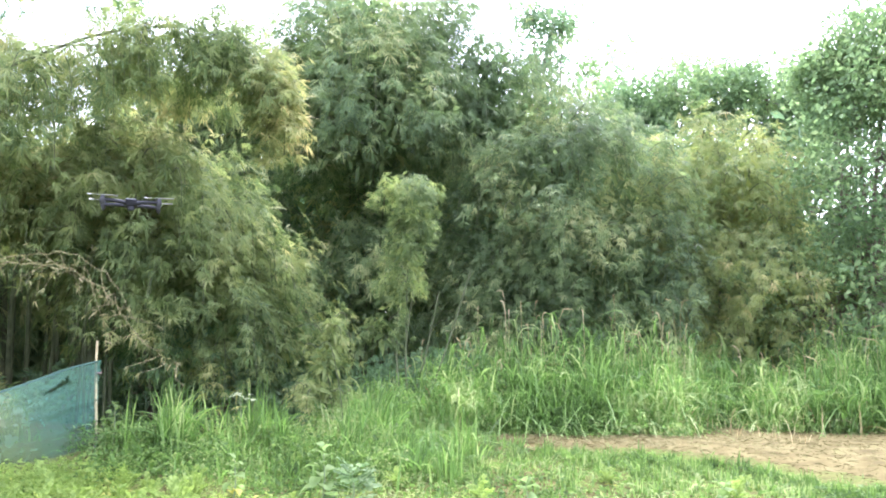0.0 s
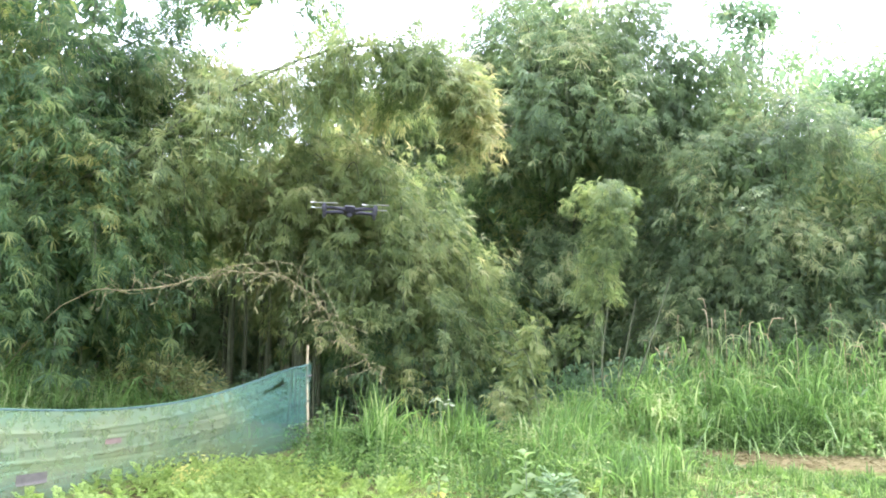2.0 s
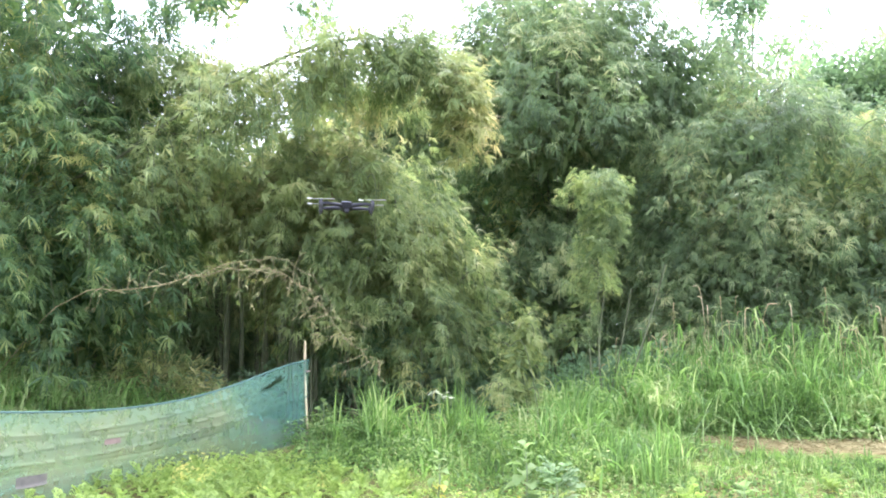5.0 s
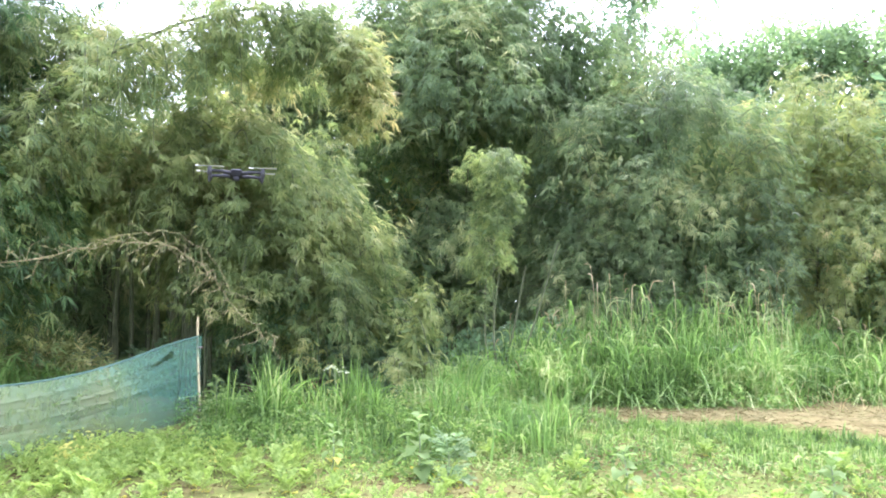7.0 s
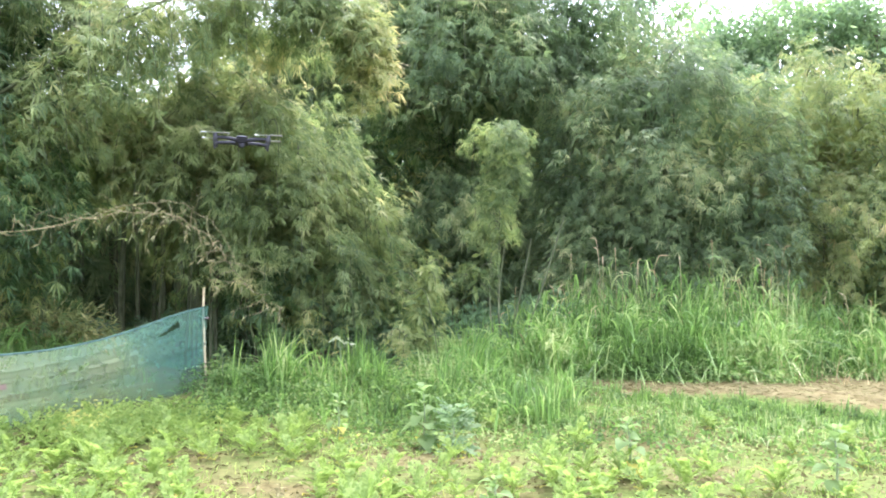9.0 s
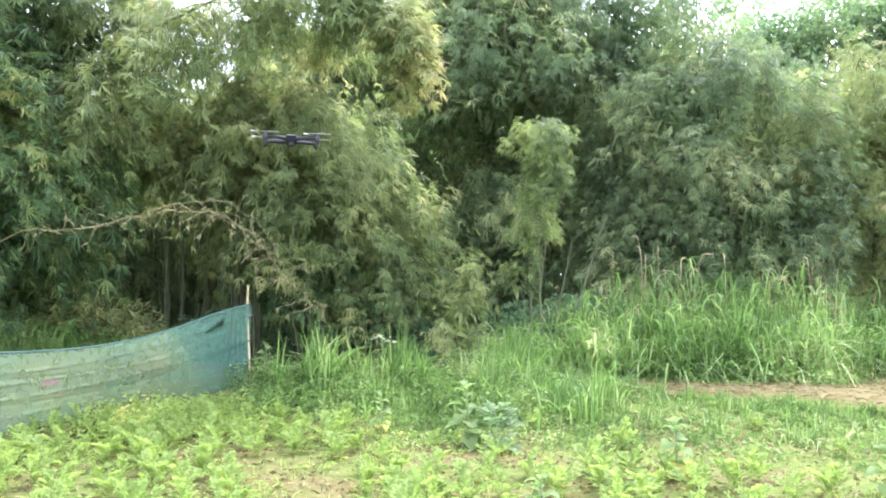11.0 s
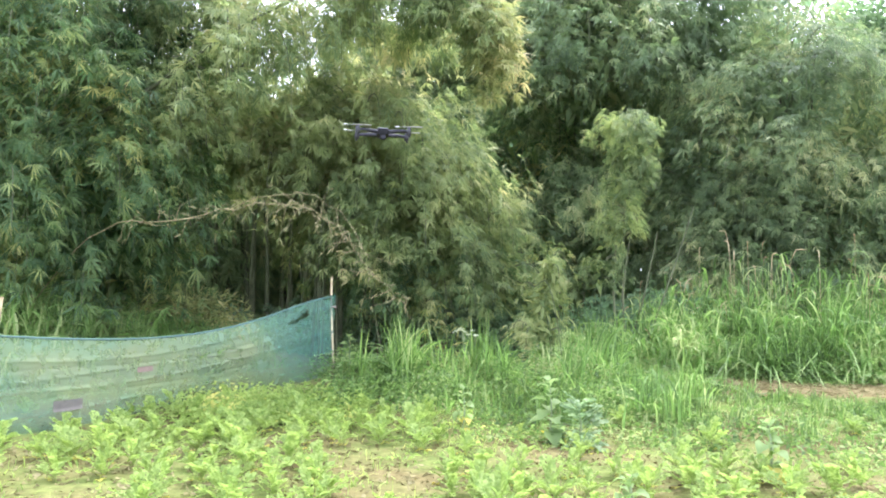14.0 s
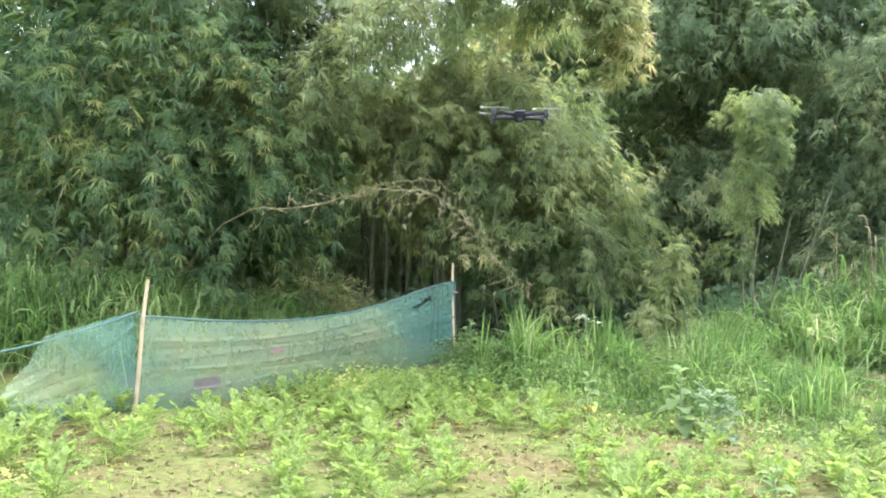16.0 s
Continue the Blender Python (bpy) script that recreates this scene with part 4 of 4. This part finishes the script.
# ---- shrubs ----
def shrub(name, label, centre, radii, n, material, seed, leaf=0.12, width=0.35, fans=7):
    rng = np.random.default_rng(seed)
    thing = new(name)
    c = np.asarray(centre, float)
    base = np.array([c[0], c[1], ground_z(c[0], c[1])])
    d = unit(rng.normal(size=(n, 3)))
    ends = c + d * np.asarray(radii) * rng.uniform(0.3, 1.0, n)[:, None]
    ends[:, 2] = np.maximum(ends[:, 2], ground_z(ends[:, 0], ends[:, 1]) + 0.05)
    pos = np.repeat(ends, fans, 0) + rng.normal(0, 0.04, (n * fans, 3))
    way = np.repeat(d, fans, 0) * 0.7 + rng.normal(0, 0.6, pos.shape) + [0, 0, -0.1]
    ln = leaf * rng.uniform(0.6, 1.3, len(pos))
    v, f = blades4(pos, way, ln, ln * width, rng)
    part_np("foliage", v, f, material, thing)
    st = [tube(curve([base, (base + e) / 2 + rng.normal(0, 0.06, 3) + [0, 0, 0.1], e], 5), np.linspace(0.012, 0.003, 5), 3) for e in ends[:: max(n // 40, 1)]]
    v, f = join(st)
    tagged(part_np("stem_work", v, f, M_bark, thing), kind="stuff")
    return tagged(thing, label, "shrub")


bamboo("pale dry bamboo shoots hanging low by the ditch", spot(-2.1, 11.9),
       masses((-1.5, 11.7, 1.4, 0.12, 0.3, 5), (-1.9, 11.7, -0.6, 0.22, 0.3, 6), (-2.7, 11.6, -2.6, 0.3, 0.15, 7)), M_olive, 81, leaf=0.1, n_culms=3, size=(0.25, 0.42), fans=21, cane=0.007)
shrub("fern_bush", "low yellowish feathery bush behind the net", spot(-26, 12.3, 0.95), (0.9, 0.5, 0.6), 420, M_yellow, 82, 0.12, 0.2)
for k, (az, d, z, r) in enumerate([(-13, 14.2, 0.8, 1.0), (-9, 13.6, 0.7, 0.9), (-5, 13.4, 0.6, 0.8), (-18, 15.2, 0.6, 1.1), (-24, 15.5, 0.5, 1.1), (2.5, 13.6, 0.8, 0.9), (7, 14.2, 1.0, 0.9)]):
    shrub("undergrowth_bush", "dark green undergrowth bush in the bamboo's shade", spot(az, d, z), (r, 0.6, 0.65), 330, M_deep, 90 + k, 0.13, 0.4)


# ---- crop plants ----
def leaf_mesh(name, length, width, material, seed, lobes=3, curl=0.35):
    """A leaf on a short stalk with ragged lobes on both sides, running along +x from the origin and bending down."""
    rng = np.random.default_rng(seed)
    pieces = []

    def spine(q):
        return np.array([length * q * (1 - 0.12 * q), 0.0, length * (0.28 * q - curl * q ** 2.2)])

    def lobe(q, ang, L, W, lift):
        b = spine(q)
        d = np.array([math.cos(ang), math.sin(ang), lift])
        n = np.array([-math.sin(ang), math.cos(ang), 0.0])
        u = np.array([0, 0, 1.0])
        pts = [b - n * W * 0.12, b + n * W * 0.12, b + d * L * 0.5 + n * W * 0.5 + u * W * 0.15, b + d * L * 0.55 - u * W * 0.05, b + d * L * 0.5 - n * W * 0.5 + u * W * 0.15,
               b + d * L * 0.85 + n * W * 0.3 - u * L * 0.06, b + d * L - u * L * 0.12, b + d * L * 0.85 - n * W * 0.3 - u * L * 0.06]
        return np.array(pts), np.array([[0, 1, 2, 3], [3, 2, 5, 6], [4, 3, 6, 7]])

    rib = np.array([spine(q) for q in np.linspace(0, 0.95, 6)])
    pieces.append(tube(rib, np.linspace(0.005, 0.002, 6), 3))
    for k in range(lobes):
        q = 0.3 + 0.55 * k / max(lobes - 1, 1)
        size = width * (0.45 + 0.45 * q) * rng.uniform(0.8, 1.15)
        for sgn in (-1, 1):
            pieces.append(lobe(q + rng.normal(0, 0.02), sgn * rng.uniform(0.85, 1.25), size * 0.75, size * 0.55, 0.15 + rng.normal(0, 0.12)))
    pieces.append(lobe(0.84, rng.normal(0, 0.1), width * 0.6, width * 0.5, -0.15))
    v, f = join(pieces)
    return mesh_np(name, v, f, material, False)


CROP_LEAVES = [leaf_mesh("crop_leaf", L, W, M_crop, 200 + k, lobes) for k, (L, W, lobes) in enumerate([(0.31, 0.105, 7), (0.27, 0.1, 6), (0.35, 0.105, 8), (0.22, 0.095, 5)])]
OLD_LEAF = leaf_mesh("old_leaf", 0.2, 0.11, M_yellowleaf, 210, 2, 0.5)


def crop_plant(seed, n, old=0):
    rng = np.random.default_rng(seed)
    thing = new("crop_plant")
    for k in range(n):
        lf = new("leaf", OLD_LEAF if k < old else CROP_LEAVES[rng.integers(0, 4)])
        lf.parent = thing
        q = k / n
        tilt = -rng.uniform(0, 25) if k < old else -(15 + 50 * q + rng.normal(0, 8))
        lf.matrix_basis = pose(rng.normal(0, 0.03), rng.normal(0, 0.03), 0.03 + 0.08 * q, 0, tilt, k * 137.5 + rng.normal(0, 15)) @ Matrix.Scale(rng.uniform(0.75, 1.2), 4)
    return tagged(thing, "leafy bright green vegetable plant in the soil", "plant", group="vegetable crop")


# strips of the bed that are planted: bearing from, to, distance from, to
BEDS = [(-49, -30, 6.5, 8.8), (-30, -17, 5.2, 9.4), (-17, -9, 7.5, 9.3), (-9, 4.5, 5.0, 6.8), (7, 20, 5.7, 7.2), (20, 32, 5.0, 5.8)]


def plant_crop():
    protos = [crop_plant(300 + k, n, old) for k, (n, old) in enumerate([(18, 0), (20, 1), (15, 0), (19, 1), (16, 2)])]
    rng = np.random.default_rng(310)
    spots = []
    tries = 0
    while len(spots) < 190 and tries < 12000:
        tries += 1
        az, d = rng.uniform(-49, 32), math.sqrt(rng.uniform(4.7 ** 2, 9.6 ** 2))
        x, y = d * math.sin(radians(az)), d * math.cos(radians(az))
        a0, a1, near, far = next((z for z in BEDS if z[0] <= az < z[1]), (0, 0, 0, 0))
        if (not near < d < far and rng.random() < 0.95) or any((x - a) ** 2 + (y - b) ** 2 < 0.25 ** 2 for a, b in spots):
            continue
        spots.append((x, y))
    for k, (x, y) in enumerate(spots):
        s = rng.uniform(0.48, 0.88)
        m = pose(x, y, float(ground_z(x, y)) - 0.01, rng.normal(0, 5), rng.normal(0, 5), rng.uniform(0, 360))
        if k < len(protos):
            ob = protos[k]
            ob.matrix_basis = m
        else:
            ob = copy_thing(protos[k % len(protos)], m)
        ob.scale = (s, s, s)


plant_crop()


def ovate_leaf(name, length, width, material, seed):
    """A broad pointed leaf on a stalk, cupped along its rib and drooping at the tip."""
    rng = np.random.default_rng(seed)
    n, k = 9, 5
    q = np.linspace(0, 1, n)
    half = width / 2 * np.where(q < 0.18, 0.06, np.sin(np.pi * np.clip((q - 0.14) / 0.86, 0, 1)) ** 0.75 * (1.15 - 0.4 * q)) + 0.001
    x = length * q * (1 - 0.15 * q)
    z = length * (0.25 * q - 0.55 * q ** 2.3)
    w = np.linspace(-1, 1, k)
    v = np.stack([np.repeat(x[:, None], k, 1), half[:, None] * w, z[:, None] + 0.35 * half[:, None] * np.abs(w) + rng.normal(0, 0.004, (n, k))], -1).reshape(-1, 3)
    i, j = np.meshgrid(np.arange(n - 1), np.arange(k - 1), indexing="ij")
    f = np.stack([i * k + j, (i + 1) * k + j, (i + 1) * k + j + 1, i * k + j + 1], -1).reshape(-1, 4)
    return mesh_np(name, v, f, material, True)


def tall_plant(label, az, d, height, material, seed, n=16, size=0.3, ovate=True, old=1):
    """An upright leafy plant: a stem with large leaves set round it."""
    rng = np.random.default_rng(seed)
    thing = new("leafy_plant")
    thing.location = spot(az, d)
    v, f = tube(np.array([[0, 0, -0.03], [0.02, 0, height * 0.5], [0, 0.02, height]]), [0.012, 0.009, 0.004], 6)
    part_np("stem", v, f, M_stem, thing, smooth=True)
    if ovate:
        meshes = [ovate_leaf("broad_leaf", size * q, size * q * 0.7, material, seed + 5 + k) for k, q in enumerate((1.0, 0.85, 0.6))]
        aged = ovate_leaf("aged_leaf", size * 0.85, size * 0.55, M_yellowleaf, seed + 9)
    else:
        meshes = [leaf_mesh("lobed_leaf", size * q, size * q * 0.6, material, seed + 5 + k, 4, 0.4) for k, q in enumerate((1.0, 0.8, 0.65))]
        aged = OLD_LEAF
    for k in range(n):
        q = k / (n - 1)
        lf = new("leaf", aged if k < old else meshes[min(int(q * 3), 2)])
        lf.parent = thing
        lf.matrix_basis = pose(0, 0, height * (0.1 + 0.88 * q), rng.normal(0, 12), -(-8 + 50 * q) + rng.normal(0, 12), k * 137.5 + rng.normal(0, 25))
    return tagged(thing, label, "plant")


tall_plant("upright plant with broad green leaves, lower ones yellowed", -1.7, 8.2, 0.6, M_broad, 401, 15, 0.27, old=2)
tall_plant("bushy plant with ragged lobed grey-green leaves", 0.3, 8.15, 0.4, M_greyleaf, 402, 26, 0.32, ovate=False)
tall_plant("upright leafy plant with yellowing lower leaves", 12.3, 7.0, 0.46, M_broad, 403, 13, 0.25, old=3)
tall_plant("dusky green upright plant at the edge of the grass", 25, 7.2, 0.5, M_broad, 404, 16, 0.22)
tall_plant("low dusky plant with drooping leaves on bare soil", 3.2, 5.6, 0.26, M_broad, 407, 11, 0.2, old=0)
tall_plant("small upright plant with yellowing leaves", -7.6, 8.6, 0.42, M_broad, 405, 10, 0.2, old=3)
tall_plant("broad-leaved plant at the foot of the fence pole", -15.4, 10.8, 0.6, M_broad, 406, 16, 0.22, old=0)
tall_plant("broad-leaved plant at the foot of the fence pole", -14.9, 10.9, 0.4, M_broad, 408, 12, 0.2, old=0)


def umbel(az, d, z):
    rng = np.random.default_rng(501)
    thing = new("umbel_flower")
    p = spot(az, d)
    thing.location = p
    h = z - p[2]
    v, f = tube(np.array([[0, 0, 0], [0.02, 0, h * 0.6], [0, 0, h]]), [0.01, 0.008, 0.006], 6)
    part_np("stem", v, f, M_stem, thing)
    for k in range(9):
        a = k * 0.7
        c = np.array([(0.06 + 0.012 * k) * math.cos(a * 2.2), (0.06 + 0.012 * k) * math.sin(a * 2.2), h + rng.normal(0.0, 0.025)])
        part_np("ray", *tube(np.array([[0, 0, h - 0.1], c * [0.6, 0.6, 1] - [0, 0, 0.03], c]), [0.003, 0.002, 0.002], 4), M_stem, thing)
        v, f = fans_of_leaves(c[None], np.array([[1.0, 0, 0]]), np.array([[rng.normal(0, 0.3), rng.normal(0, 0.3), 1.0]]), 14, 0.055, rng, 3.0, (0.3, 0.5), 0.0)
        part_np("floret", v, f, M_flower, thing)
    tagged(thing, "white flat-topped umbel flower on a green stem", "flower")


umbel(-7.5, 10.6, 0.95)


# ---- drone ----
def drone():
    grey = plain_material("dark_grey_plastic", [(0.3, (0.012, 0.012, 0.016)), (0.7, (0.02, 0.02, 0.026))], 40, 0.65, bump=0, spec=0.15)
    slate = plain_material("blue_grey_plastic", [(0.3, (0.024, 0.024, 0.028)), (0.7, (0.036, 0.036, 0.042))], 40, 0.65, bump=0, spec=0.15)
    silver = plain_material("light_grey_plastic", [(0.3, (0.09, 0.09, 0.1)), (0.7, (0.14, 0.14, 0.15))], 40, 0.35, bump=0)
    pale = plain_material("pale_blade_plastic", [(0.3, (0.22, 0.22, 0.21)), (0.7, (0.3, 0.3, 0.28))], 40, 0.5, bump=0)
    thing = new("quadcopter")
    thing.matrix_basis = pose(*spot(-14.4, 4.6, el=10.2), 0, 0, 15)

    def box(name, size, at, material, parent, bevel=0.006, taper=1.0, rz=0):
        bm = bmesh.new()
        bmesh.ops.create_cube(bm, size=1.0)
        for q in bm.verts:
            k = taper if q.co.z < 0 else 1.0
            q.co = Vector((q.co.x * size[0] * k, q.co.y * size[1] * k, q.co.z * size[2]))
        bmesh.ops.bevel(bm, geom=list(bm.edges), offset=bevel, segments=2, affect='EDGES')
        me = bpy.data.meshes.new(name)
        bm.to_mesh(me)
        bm.free()
        me.materials.append(material)
        ob = new(name, me)
        ob.parent = parent
        ob.matrix_basis = pose(*at, 0, 0, rz)
        return ob

    box("body", (0.075, 0.15, 0.04), (0, 0, 0), grey, thing, 0.01, 0.75)
    box("top_cover", (0.062, 0.11, 0.012), (0, 0, 0.022), silver, thing, 0.005)
    box("camera_pod", (0.03, 0.03, 0.024), (0, -0.07, -0.03), grey, thing)
    for sx in (-1, 1):
        for sy in (-1, 1):
            end = np.array([sx * 0.14, sy * 0.085, 0.006])
            v, f = tube(curve([(sx * 0.03, sy * 0.05, 0.004), (sx * 0.085, sy * 0.072, 0.008), end], 6), np.linspace(0.012, 0.009, 6), 8)
            arm = part_np("arm", v, f, grey, thing, smooth=True)
            v, f = tube(np.array([end + [0, 0, -0.022], end + [0, 0, -0.021], end + [0, 0, 0.018], end + [0, 0, 0.024]]), [0.001, 0.013, 0.012, 0.001], 12)
            part_np("motor", v, f, slate, arm, smooth=True)
            v, f = tube(np.array([end + [0, 0, -0.02], end + [sx * 0.006, 0, -0.034]]), [0.008, 0.004], 8)
            part_np("landing_leg", v, f, slate, arm, smooth=True)
            ang = {(-1, -1): 4, (1, -1): -6, (-1, 1): 12, (1, 1): -10}[(sx, sy)]
            s = np.linspace(-1, 1, 15)
            half = 0.011 * np.sqrt(np.clip(1 - s ** 2, 0.02, 1)) * (0.6 + 0.6 * np.abs(s) ** 0.5)
            rows = np.stack([np.stack([s * 0.075, -half, 0.026 + 0.003 * s], 1), np.stack([s * 0.075, half, 0.026 - 0.003 * s], 1),
                             np.stack([s * 0.075, half, 0.024 - 0.003 * s], 1), np.stack([s * 0.075, -half, 0.024 + 0.003 * s], 1)], 1)
            i, j = np.meshgrid(np.arange(14), np.arange(4), indexing="ij")
            f = np.stack([i * 4 + j, i * 4 + (j + 1) % 4, (i + 1) * 4 + (j + 1) % 4, (i + 1) * 4 + j], -1).reshape(-1, 4)
            blade = part_np("propeller", rows.reshape(-1, 3), f, pale, arm)
            blade.matrix_basis = pose(*end, 0, 0, ang)
    tagged(thing, "small dark grey quadcopter drone hovering in the air", "drone")


drone()
